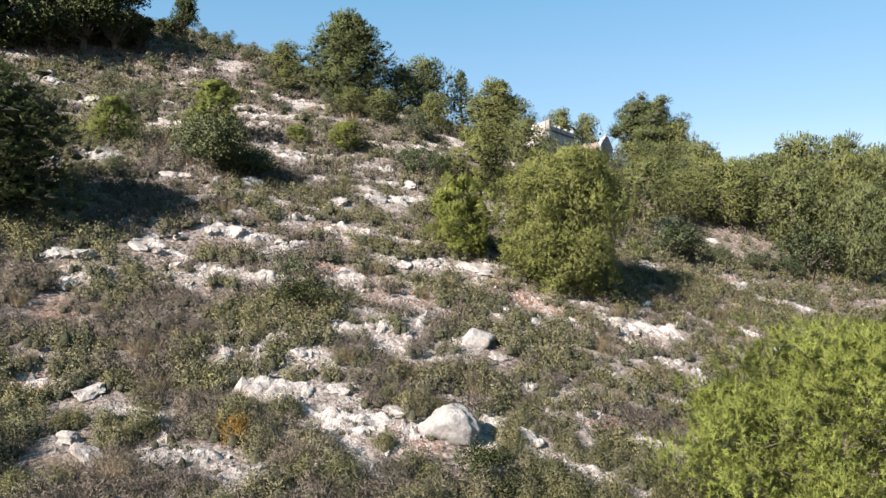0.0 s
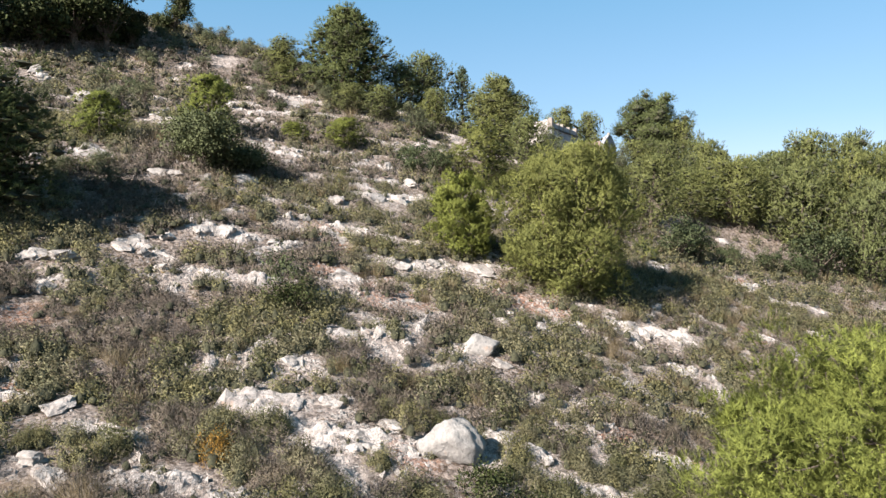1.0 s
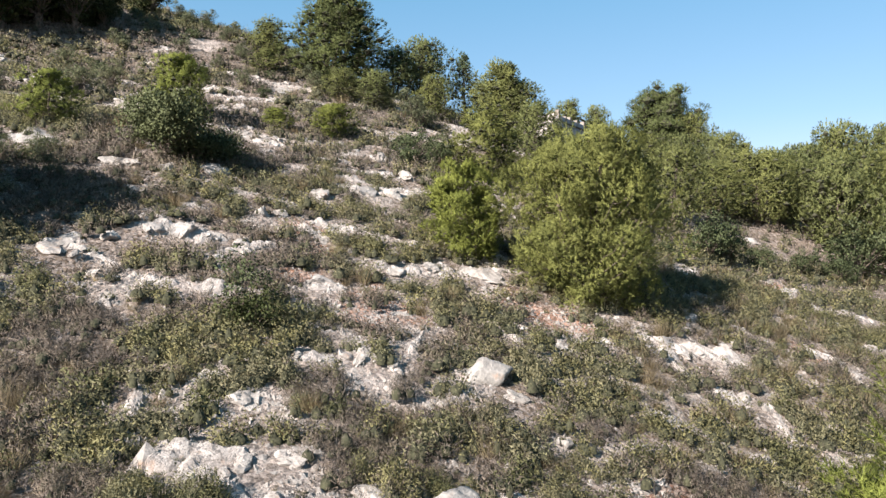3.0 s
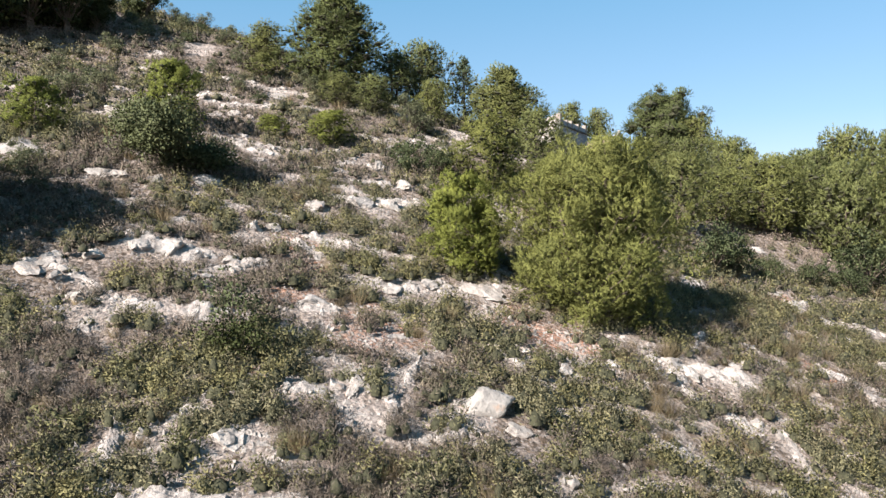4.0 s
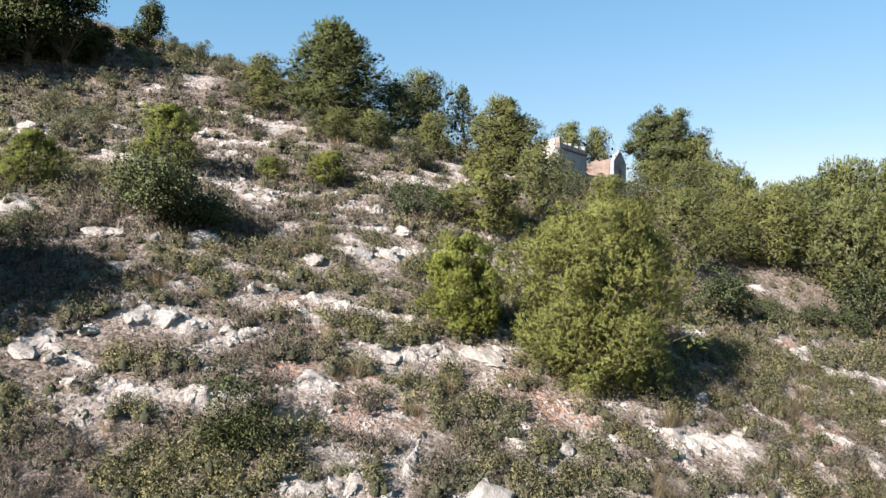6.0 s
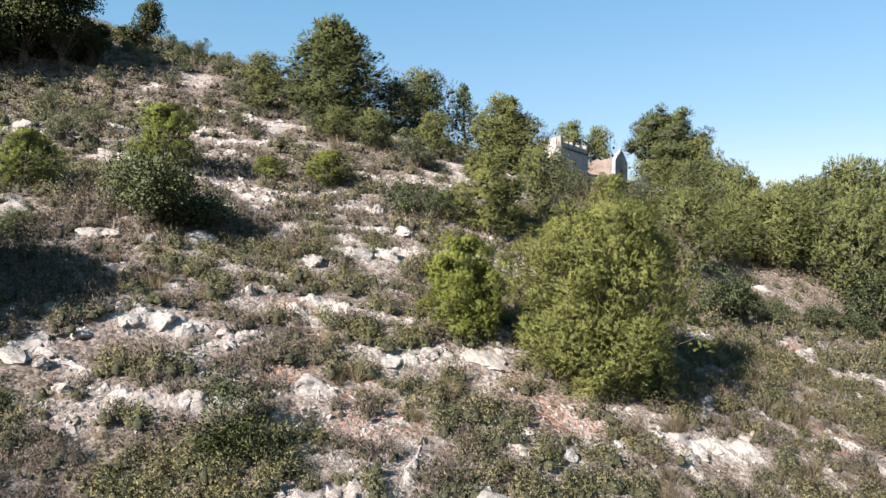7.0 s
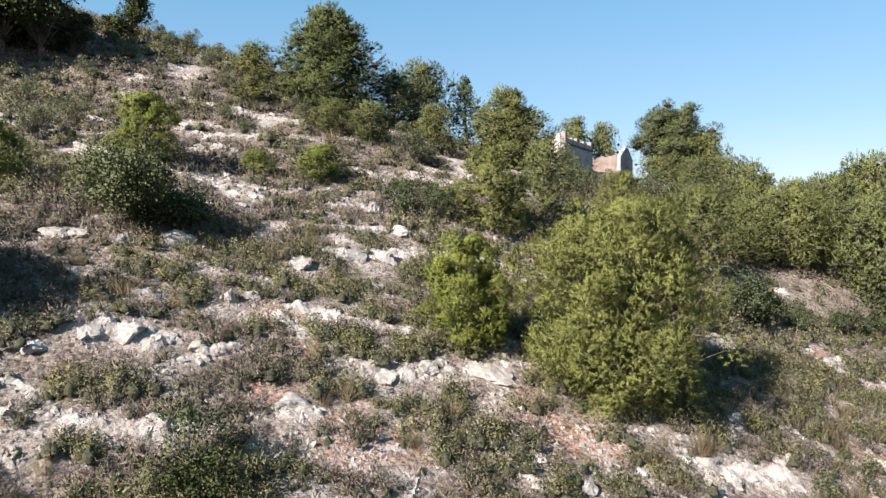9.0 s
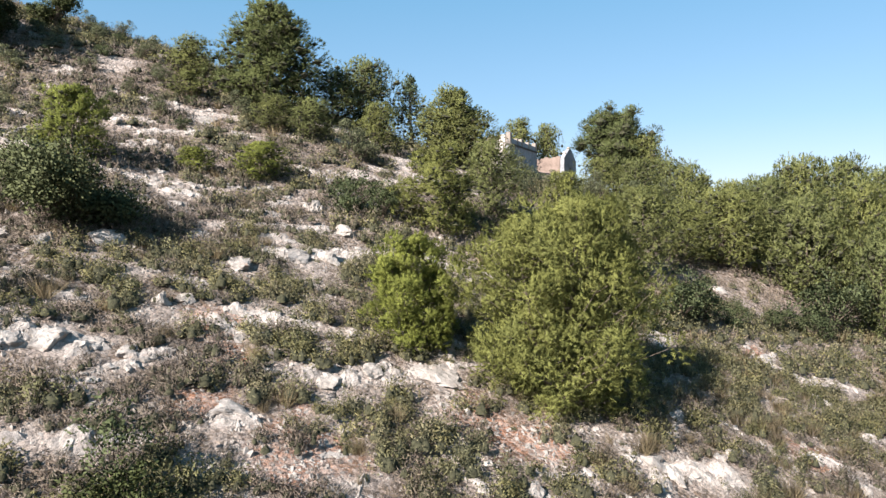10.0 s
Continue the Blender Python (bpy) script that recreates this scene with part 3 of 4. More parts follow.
# kind, x, y, height of the tip, crown radius
MIDDLE_PINES = [(0, 5.6, 46.4, 7.9, 1.9), (0, 13.3, 45.6, 5.2, 2.0), (1, 21.0, 51.8, 6.0, 2.9),
                (1, 25.6, 50.0, 5.5, 2.8), (0, 24.0, 54.0, 5.8, 2.0), (1, 17.5, 50.5, 5.0, 2.3), (1, 29.8, 50.5, 6.2, 3.0), (0, 16.0, 53.5, 6.0, 1.9),
                (1, 11.4, 49.5, 5.0, 1.8), (1, 28.0, 46.0, 4.0, 2.4), (1, 33.5, 50.0, 7.0, 3.0)]
SKYLINE_PINES = [(0, 22.1, 60.0, 8.2, 1.8), (0, 29.7, 58.5, 8.7, 3.1), (0, 34.4, 60.5, 9.1, 3.0), (1, 24.3, 62.0, 7.7, 1.5), (0, 26.7, 57.0, 7.0, 2.2),
                 (0, -12.9, 55.0, 15.6, 1.7), (0, -1.7, 60.0, 15.8, 2.6), (0, -4.4, 58.0, 14.6, 2.3), (0, -0.9, 53.0, 11.1, 1.4), (0, -4.9, 51.0, 10.9, 1.5), (0, -7.2, 51.0, 11.1, 1.3)]
FAR_PINES = [(0, 21.0, 78.0, 10.9, 2.3), (0, 24.4, 77.0, 10.6, 2.4), (0, 28.4, 78.0, 10.8, 2.6), (0, 14.1, 66.0, 8.2, 1.6), (0, 14.8, 92.0, 17.2, 2.4), (0, 19.6, 95.0, 17.0, 2.2), (0, 28.0, 84.0, 14.2, 2.8), (0, 38.5, 62.0, 8.5, 3.2), (0, 32.0, 66.0, 8.2, 3.0), (0, 42.0, 58.0, 8.0, 3.2),
             (0, 28.0, 64.0, 7.4, 2.2), (0, 19.6, 61.0, 6.6, 1.6), (1, -12.6, 52.2, 12.8, 1.3)]
for k, x, y, top, r in MIDDLE_PINES:
    grown(KINDS[k], x, y, top, r, "bushy green pine in a loose stand")
for k, x, y, top, r in SKYLINE_PINES + FAR_PINES:
    grown(FAR_KINDS[k], x, y, top, r, "green pine on the skyline")
grown(BLUE_KIND, 1.3, 62.0, 15.0, 1.3, "slender blue green pine on the skyline")
grown(BLUE_KIND, 2.6, 60.5, 12.4, 1.0, "slender blue green pine on the skyline")
grown(pine_parts(np.random.default_rng(41), 6.2, 2.3, 0.03, "tall", tufts=24, count=12, length=0.14, width=0.036, arms=84, pads=3, clump=1.2, upright=0.9, heads=((0.8, 0.2, 0.8), (-0.7, 0.1, 0.72)), whorls=40, core=0.75, lift=0.35, plume=1.3), 4.5, 57.0, 13.0, 2.7, "broad green pine on the skyline", 40)
grown(GREEN_KIND, 2.1, 42.1, 7.0, 1.95, "bushy fresh green pine in a loose stand")
grown(GREEN_KIND, 9.1, 45.0, 6.0, 1.5, "bushy fresh green pine in a loose stand")
grown(BRIGHT_KIND, -13.7, 39.7, 9.2, 1.5, "young bright green pine behind a dark bush")
grown(BRIGHT_KIND, -17.1, 34.3, 7.1, 1.25, "young green pine among low scrub")
grown(BRIGHT_KIND, -6.6, 43.5, 7.3, 1.3, "low bright green pine bush on bare rock")
grown(BRIGHT_KIND, -9.3, 42.6, 6.9, 0.95, "low green pine bush on bare rock")


def oak_parts(g, h, r, count, leaf=0.07, mat=None, trunk_share=0.25, clumps=34, stout=1.0, low=0.22, lobed=True):
    """Trunk, limbs and a crown of small broad leaves in uneven clumps."""
    paths, centres, ways = [], [], []
    turn = g.uniform(0, 6.283)
    lobes = [(0.46 * r * math.cos(turn + 2.1 * k), 0.46 * r * math.sin(turn + 2.1 * k), g.uniform(0.62, 1.02)) for k in range(3)] if lobed else [(0, 0, 1.0)]
    for k in range(clumps):
        d = unit(g.normal(size=3) + (0, 0, 0.25))
        lx, ly, tall = lobes[k % len(lobes)]
        wide = r * (0.52 if lobed else 0.74)
        spot = np.array((lx, ly, tall * h * 0.52)) + d * (wide, wide, tall * h * 0.36) * g.uniform(0.45, 1.1)
        spot[2] = max(spot[2], low * h * g.uniform(0.5, 1.2))
        if low < 0.1 and k % 3 == 0:
            spot[2] *= 0.4
        size = (0.27 if lobed else 0.34) * r * g.uniform(0.6, 1.4)
        s = np.linspace(0, 1, 4)[:, None]
        paths.append((np.array((0, 0, 0.1 * h)) * (1 - s) + spot * s + g.normal(0, 0.04, (4, 3)) * s, stout * (0.022 * h * (1.05 - s[:, 0]) + 0.004)))
        n = count // clumps
        e = unit(g.normal(size=(n, 3)) + (0, 0, 0.2))
        centres.append(spot + e * size * (1, 1, 0.8) * g.uniform(0.55, 1.05, (n, 1)))
        ways.append(unit(e + (0, 0, 0.3)))
    v, t, soft = ovals(g, np.concatenate(centres), np.concatenate(ways), leaf * 1.5, leaf)
    s = np.linspace(0, 1, 4)
    tr = tubes([(np.column_stack([0 * s, 0 * s, (trunk_share + 0.1) * h * s - 0.15]), (0.035 * h + 0.02) * (1 - 0.5 * s))], 8)
    return [("trunk", mesh_from("trunk", *tr, M_BARK, smooth=True)), ("branchwork", mesh_from("branchwork", *tubes(paths, 3), M_BARK, smooth=True)), ("crown", mesh_from("crown", v, t, mat or M_OAK, normals=soft))]


DARK_OAK = oak_parts(g, 6.3, 2.7, 10000, 0.13, clumps=50, low=0.06, stout=0.5)
grown(pine_parts(g, 7.6, 2.8, 0.04, tufts=26, count=20, length=0.14, width=0.026, arms=80, pads=3, clump=1.2, upright=0.6, whorls=20, core=0.85, lift=0.2, plume=1.1, heads=((0.9, 0.5, 0.8), (-0.9, 0.6, 0.85)), mat=M_PINE_DARK), -16.9, 24.0, 6.4, 2.9, "tall dark green pine at the slope's edge", 0)
OAKS = [(-27.0, 49.9, 1.15), (-25.2, 51.0, 0.92), (-24.0, 52.4, 0.5), (-28.6, 48.4, 1.2), (-30.0, 50.5, 1.4), (-32.0, 45.5, 1.25), (-22.9, 57.5, 0.66), (-35.0, 48.0, 1.25)]
for x, y, s in OAKS:
    tree(DARK_OAK, x, y, "dark evergreen oak in a dense grove", "oak_tree", "oak tree", "oaks on the hillside", rng.uniform(0, 360), s)
tree(oak_parts(np.random.default_rng(3), 3.3, 2.45, 26000, 0.07, M_KERMES, clumps=110, low=0.04, stout=0.35), -11.2, 33.7, "wide dark green kermes oak bush", "oak_bush", "bush", "large bushes")
GREY_BUSH = oak_parts(g, 2.7, 1.4, 4200, 0.062, M_JUNIPER, clumps=48, low=0.05, stout=0.5)
GREEN_BUSH = oak_parts(g, 2.7, 1.4, 4200, 0.067, M_BROAD, clumps=48, low=0.05, stout=0.5)
for x, y, s in [(-2.1, 49.8, 0.95), (-19.5, 41.0, 0.75), (8.0, 53.5, 0.9), (11.5, 52.0, 0.8), (14.0, 57.5, 1.1), (17.5, 58.0, 1.0), (11.8, 68.5, 0.8), (13.6, 70.0, 0.8), (18.2, 74.0, 0.8), (15.6, 66.0, 0.9), (-9.0, 51.5, 0.7), (20.0, 64.0, 1.2), (21.0, 62.0, 1.5), (16.5, 71.0, 0.9), (9.5, 66.0, 1.2),
                (-14.5, 53.0, 0.5), (-16.5, 56.0, 0.55), (-18.4, 52.0, 0.45), (-20.0, 57.0, 0.6), (-22.0, 61.0, 0.55), (-17.5, 60.5, 0.5), (-13.0, 48.5, 0.4), (-24.0, 58.0, 0.5), (-20.6, 63.0, 0.6), (-15.4, 50.5, 0.4),
                (-22.8, 45.6, 0.55), (-22.9, 39.5, 0.5), (-21.8, 50.3, 0.55), (-15.0, 30.2, 0.5), (-16.0, 29.2, 0.42), (-19.3, 44.1, 0.6), (-13.9, 28.9, 0.45), (-16.3, 42.2, 0.35)]:
    tree(GREY_BUSH, x, y, "grey green rounded bush on the slope", "juniper_bush", "bush", "large bushes", rng.uniform(0, 360), s)
for x, y, s in [(-2.0, 42.2, 0.95), (-0.5, 42.3, 0.8), (13.4, 40.4, 1.15), (14.8, 41.6, 0.9), (24.2, 45.4, 1.5), (22.4, 44.0, 0.8), (10.9, 38.6, 0.5), (17.0, 42.5, 0.6), (20.0, 43.8, 0.7),
                (-11.5, 47.5, 0.35), (-13.8, 50.0, 0.3), (-16.0, 49.0, 0.38), (-18.5, 54.5, 0.42), (-21.0, 52.5, 0.36), (-19.2, 58.8, 0.4), (-23.2, 56.0, 0.4), (-12.2, 51.5, 0.36), (-16.8, 44.5, 0.3), (-20.8, 46.0, 0.4), (-9.8, 47.6, 0.3), (-14.9, 58.0, 0.45)]:
    tree(GREEN_BUSH, x, y, "dense blue green evergreen bush", "evergreen_bush", "bush", "large bushes", rng.uniform(0, 360), s)
tree(oak_parts(g, 1.15, 0.95, 2600, 0.045, M_OAK, clumps=30, low=0.05, stout=0.5), -4.8, 22.3, "low dark green kermes oak on bare rock", "oak_bush", "bush", "large bushes")
tree(oak_parts(g, 2.1, 0.75, 900, 0.055, M_BROAD, 0.3, 30, 0.35, lobed=False), -5.2, 22.7, "thin leafy carob sapling on bare rock", "carob_sapling", "sapling")
tree(oak_parts(g, 1.1, 0.95, 3000, 0.035, M_OAK, clumps=30, low=0.05, stout=0.5), 1.1, 14.5, "low dark green kermes oak beside a boulder", "oak_bush", "bush", "large bushes")


# ---- rocks ----
def rock_mesh(g, name, detail=2, flat=0.6, rough=0.32, mat=None, cut=0.20):
    bm = bmesh.new()
    bmesh.ops.create_icosphere(bm, subdivisions=detail, radius=0.5)
    off = Vector(g.uniform(-50, 50, 3))
    cuts = [(Vector(unit(g.normal(size=3))), g.uniform(cut, cut + 0.16)) for _ in range(10)]
    for v in bm.verts:
        p = v.co.copy()
        for n, d in cuts:
            over = p.dot(n) - d
            if over > 0:
                p -= n * over * 0.9
        k = 0.6 * noise.noise(p * 2.6 + off) + 0.5 * noise.noise(p * 5.3 + off) + 0.35 * noise.noise(p * 12 + off)
        p *= 1 + 1.5 * rough * k
        v.co = (p.x, p.y, p.z * flat)
    me = bpy.data.meshes.new(name)
    bm.to_mesh(me)
    bm.free()
    me.materials.append(mat or M_ROCK)
    for f in me.polygons:
        f.use_smooth = detail > 3
    return me


ROCKS = [rock_mesh(g, "rock", 3, g.uniform(0.55, 0.85), 0.38, cut=0.21) for k in range(9)]
STONES = [rock_mesh(g, "rock", 2, g.uniform(0.5, 0.85), 0.36) for k in range(9)]


def slope_turn(x, y, spin):
    dx = here(x + 0.3, y) - here(x - 0.3, y)
    dy = here(x, y + 0.3) - here(x, y - 0.3)
    up = Vector((-dx / 0.6, -dy / 0.6, 1)).normalized()
    return up.to_track_quat("Z", "Y").to_matrix().to_4x4() @ Matrix.Rotation(spin, 4, "Z")


def rock(me, x, y, wide, high, label, spin=None, sink=0.32, group="limestone rocks on the slope", level=False):
    ob = new("rock", me)
    tagged(ob, label, "rock", group)
    spin = rng.uniform(0, 6.28) if spin is None else spin
    high = max(high, 0.32 * wide)
    ob.matrix_basis = Matrix.Translation((x, y, here(x, y) + (0.5 - sink) * high * 0.7)) @ (Matrix.Rotation(spin, 4, "Z") if level else slope_turn(x, y, spin)) @ Matrix.Diagonal((wide * 1.1, wide * rng.uniform(0.7, 1.0), high * 1.5, 1))
    return ob


rock(rock_mesh(np.random.default_rng(5), "boulder", 4, 0.7, 0.17, M_BOULDER, 0.28), 0.1, 16.1, 1.35, 1.25, "large smooth grey limestone boulder", 0.0, 0.3, level=True)
rock(rock_mesh(np.random.default_rng(8), "boulder", 4, 0.7, 0.16, M_BOULDER, 0.26), 1.0, 22.3, 1.3, 0.95, "flat grey limestone boulder over rubble", 0.2, 0.3, level=True)
ROCKS_NEAR = [
    (-4.2, 19.3, 0.81, 0.45), (-8.5, 15.7, 0.84, 0.35), (-7.8, 13.8, 0.58, 0.32), (-7.3, 13.4, 0.75, 0.25), (-13.1, 22.4, 0.95, 0.63),
    (-12.4, 22.7, 0.94, 0.52), (-11.9, 21, 0.96, 0.25), (-11.2, 24.5, 1.01, 0.3), (-10.4, 24.3, 0.55, 0.33), (-2.7, 17.5, 0.67, 0.25),
    (-1.3, 16.9, 0.86, 0.25), (1.7, 21.5, 0.73, 0.25), (3.4, 25.4, 0.54, 0.3), (7.2, 27.9, 0.96, 0.39), (8.9, 25.5, 0.41, 0.5),
    (-9.5, 23.6, 0.68, 0.46), (-10.3, 25.9, 0.6, 0.43), (-11.2, 25.2, 1.03, 0.24), (-3.8, 26, 1.1, 0.25), (6.6, 27.9, 0.54, 0.25),
    (7.7, 27.7, 0.92, 0.46), (8.4, 28, 0.75, 0.37), (2.4, 26.2, 0.4, 0.26), (-5.3, 23.6, 0.42, 0.23), (-12.9, 31.5, 1.22, 0.34),
    (20.8, 39.6, 0.78, 0.28), (-2.1, 21.7, 0.52, 0.34),
]
ROCKS_HIGH = [
    (-12.5, 31.7, 0.85, 0.5), (-11, 31.7, 1, 0.57), (-9.5, 33.1, 1.15, 0.69), (-16.7, 32.4, 1.71, 0.62), (-20, 42.7, 0.96, 0.57),
    (-26.3, 44, 1.47, 0.84), (-9.4, 26.8, 0.9, 0.5), (-8.6, 27.4, 1.2, 0.67), (-6.8, 27.7, 0.75, 0.5), (-6.9, 30.3, 0.68, 0.5),
    (-6.3, 30.9, 0.64, 0.32), (-5.4, 34.2, 1.1, 0.5), (-3.6, 36, 1.2, 0.6), (-2.6, 36.5, 1.15, 0.58), (-2.2, 39.5, 1.12, 0.62),
    (-3.6, 41.4, 0.8, 0.66), (-14.5, 46.3, 0.72, 0.45), (16.7, 39, 1.05, 0.45), (1.5, 39, 0.66, 0.48), (-2.3, 28.6, 0.62, 0.32),
    (-0.6, 29.3, 0.91, 0.44), (-1.7, 28.3, 0.87, 0.35), (1.3, 29.9, 1.5, 0.36), (18.7, 47.2, 1.05, 0.42),
]
ROCKS_TOP = [
    (1.6, 39.0, 1.1, 0.6), (-10.8, 49.7, 1.44, 0.36), (-12, 44.3, 0.79, 0.63), (-14.8, 46.6, 0.74, 0.54), (-16.1, 40.7, 1.2, 0.54),
    (-17.1, 40.6, 0.9, 0.42), (17.9, 61.7, 1.6, 1.1), (-25.5, 43.5, 1.1, 0.7), (-22.2, 42.2, 1.0, 0.6), (-16.1, 28.2, 0.8, 0.4), (-19.4, 39.0, 0.9, 0.4), (-17.8, 30.4, 0.8, 0.4),
]
for x, y, w, h in ROCKS_NEAR + ROCKS_HIGH + ROCKS_TOP:
    rock(ROCKS[rng.integers(9)], x, y, w, h, "pale weathered limestone rock in the scrub")


def inside(x, y, margin=3.0):
    """Whether a place lies in the stretch of hill that is looked over."""
    return np.abs(x) < 0.68 * (y + 1) + margin


def outcrop(ax, ay, bx, by, wide, seed):
    """A low, blocky ledge of bedrock along a strip, its rim sunk into the ground."""
    dx, dy = bx - ax, by - ay
    long = math.hypot(dx, dy)
    ux, uy = dx / long, dy / long
    fine = 0.07 if ay < 34 else 0.11
    a, c = np.meshgrid(np.arange(-0.6 * wide, long + 0.6 * wide, fine), np.arange(-0.85 * wide, 0.85 * wide, fine))
    a, c = a + rng.uniform(-0.3, 0.3, a.shape) * fine, c + rng.uniform(-0.3, 0.3, a.shape) * fine
    x, y = ax + ux * a - uy * c, ay + uy * a + ux * c
    d = np.hypot(a - np.clip(a, 0, long), c) / (0.55 * wide)
    mask = np.clip(1.2 - d + 2.3 * (fbm(x, y, 0.95, 5, 4) - 0.5), 0, 1)
    h = 0.50 * fbm(x, y, 0.55, 50 + seed, 5) + 0.10 * np.abs(2 * vnoise(x, y, 0.22, 60) - 1) - 0.20
    q = 0.055
    h = q * (np.floor(h / q) + step(0.5, 1.0, h / q - np.floor(h / q)))
    z = ground(x, y) + mask * h * min(1.0, 0.55 + 0.4 * wide) - (1 - mask) * 0.22
    v = np.stack([x, y, z], -1).reshape(-1, 3)
    n = x.shape[1]
    i = (np.arange(x.shape[0] - 1)[:, None] * n + np.arange(n - 1)).ravel()[:, None]
    t = np.concatenate([i + (0, 1, n + 1), i + (0, n + 1, n)])
    t = t[mask.ravel()[t].max(1) > 0.02]
    used = np.unique(t)
    back = np.zeros(len(v), int)
    back[used] = np.arange(len(used))
    tagged(new("limestone_outcrop", mesh_from("limestone_outcrop", v[used], back[t], M_LEDGE)), "rough pale limestone ledge breaking through the scrub", "outcrop", "limestone ledges on the slope")


for k, strip in enumerate(STRIPS):
    outcrop(*strip, k)
# ledge stones on the bare strips
px, py = rng.uniform(-26, 22, 16000), rng.uniform(10, 52, 16000)
keep = inside(px, py) & (rng.random(16000) < np.clip(bare(px, py) - 0.35, 0, 1) * 1.2)
px, py = px[keep], py[keep]
order = np.argsort(np.hypot(px, py - 6))
for i in order[:210]:
    w = rng.uniform(0.10, 0.42)
    rock(STONES[rng.integers(9)], px[i], py[i], w, w * rng.uniform(0.4, 0.7), "pale limestone ledge stone", sink=0.3)


def scatter_mesh(name, templates, places, sizes, mat, label, category, tones=None, tilt=False, sink=0.0, smooth=False):
    """Many small pieces as one mesh of kind stuff. templates: (corners, triangles)."""
    # twigs: flags of the dark shade cores
    vs, ts, tn, soft, twigs, n = [], [], [], [], [], 0
    zs = ground(places[:, 0], places[:, 1])
    spins, picks = rng.uniform(0, 6.283, len(places)), rng.integers(0, len(templates), len(places))
    for (x, y), z, s, a, k, own in zip(places, zs, sizes, spins, picks, rng.random(len(places)) if tones is None else tones):
        v, t = templates[k][:2]
        c, d = math.cos(a) * s, math.sin(a) * s
        w = np.column_stack([v[:, 0] * c - v[:, 1] * d + x, v[:, 0] * d + v[:, 1] * c + y, v[:, 2] * s + z - sink * s])
        if tilt:
            w[:, 2] += (w[:, 0] - x) * -0.25 + (w[:, 1] - y) * 0.33
        if len(templates[k]) > 2:
            m = templates[k][2]
            soft.append(np.column_stack([m[:, 0] * c - m[:, 1] * d, m[:, 0] * d + m[:, 1] * c, m[:, 2] * s]) / s)
            twigs.append(templates[k][3])
        vs.append(w)
        ts.append(t + n)
        tn.append(np.full(len(v), own))
        n += len(v)
    me = mesh_from(name, np.concatenate(vs), np.concatenate(ts), mat, np.concatenate(tn), smooth, np.concatenate(soft) if soft else None, np.concatenate(twigs) if twigs else None)
    return tagged(new(name, me), label, category, kind="stuff")


def template_of(me):
    v = np.zeros(3 * len(me.vertices), np.float32)
    me.vertices.foreach_get("co", v)
    me.calc_loop_triangles()
    t = np.zeros(3 * len(me.loop_triangles), np.int32)
    me.loop_triangles.foreach_get("vertices", t)
    return v.reshape(-1, 3), t.reshape(-1, 3)


far_rocks = order[210:1500]
pebble = [(CORNERS * g.uniform(0.7, 1.4, 3) + g.normal(0, 0.13, (6, 3)), FACES) for _ in range(12)]
scatter_mesh("ledge_stones", [template_of(m) for m in STONES[:4]], np.column_stack([px, py])[far_rocks], rng.uniform(0.15, 0.5, len(far_rocks)), M_ROCK, "pale limestone stones on the upper ledges", "stones", tilt=True, sink=0.05)
qx, qy = rng.uniform(-20, 18, 260000), rng.uniform(9, 40, 260000)
keep = inside(qx, qy) & (rng.random(260000) < np.clip(0.75 * stony(qx, qy) + red_earth(qx, qy) * 0.3 + 0.06, 0, 1) * np.clip(26 / (qy + 4), 0, 1))
qx, qy = qx[keep][:34000], qy[keep][:34000]
scatter_mesh("rubble", pebble, np.column_stack([qx, qy]), np.exp(rng.normal(-2.7, 0.5, len(qx))), M_ROCK, "loose pale limestone rubble", "rubble", tilt=True, sink=0.05)


# ---- scrub ----
def dome(g, mid, axes, sides=7):
    """A rough low dome, the dark core of a lump, as loose triangles and soft normals."""
    a, e = np.meshgrid(np.arange(sides + 1) * 2 * math.pi / sides, (0.0, 0.75, 1.5))
    ball = np.stack([np.cos(a) * np.cos(e), np.sin(a) * np.cos(e), np.sin(e)], -1)
    rough = g.uniform(0.7, 1.1, (*a.shape, 1))
    rough[:, -1] = rough[:, 0]
    at = ball * axes * rough + mid
    pick = np.array([((p, c), (p, c + 1), (p + 1, c)) for p in range(2) for c in range(sides)] + [((p, c + 1), (p + 1, c + 1), (p + 1, c)) for p in range(2) for c in range(sides)]).reshape(-1, 2)
    return at[pick[:, 0], pick[:, 1]], ball[pick[:, 0], pick[:, 1]]


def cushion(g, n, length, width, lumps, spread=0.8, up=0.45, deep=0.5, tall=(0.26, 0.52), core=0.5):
    """A low shrub about a metre wide: lumps of short leaves over dark cores for shade. Gives loose triangles, soft
    normals and which triangles are cores.
    """
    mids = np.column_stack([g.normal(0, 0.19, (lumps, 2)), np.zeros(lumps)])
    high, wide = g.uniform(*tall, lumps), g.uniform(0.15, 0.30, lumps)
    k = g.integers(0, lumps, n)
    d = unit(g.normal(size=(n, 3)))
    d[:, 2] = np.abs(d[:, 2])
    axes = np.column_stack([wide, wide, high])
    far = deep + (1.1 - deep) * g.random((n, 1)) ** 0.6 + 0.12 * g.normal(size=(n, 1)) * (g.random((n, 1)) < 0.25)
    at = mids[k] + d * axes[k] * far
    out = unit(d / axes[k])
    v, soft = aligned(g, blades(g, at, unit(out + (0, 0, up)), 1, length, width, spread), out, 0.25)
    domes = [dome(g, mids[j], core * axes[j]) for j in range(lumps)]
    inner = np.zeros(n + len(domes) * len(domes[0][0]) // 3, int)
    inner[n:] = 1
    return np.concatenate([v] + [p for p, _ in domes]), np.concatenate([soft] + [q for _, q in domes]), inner


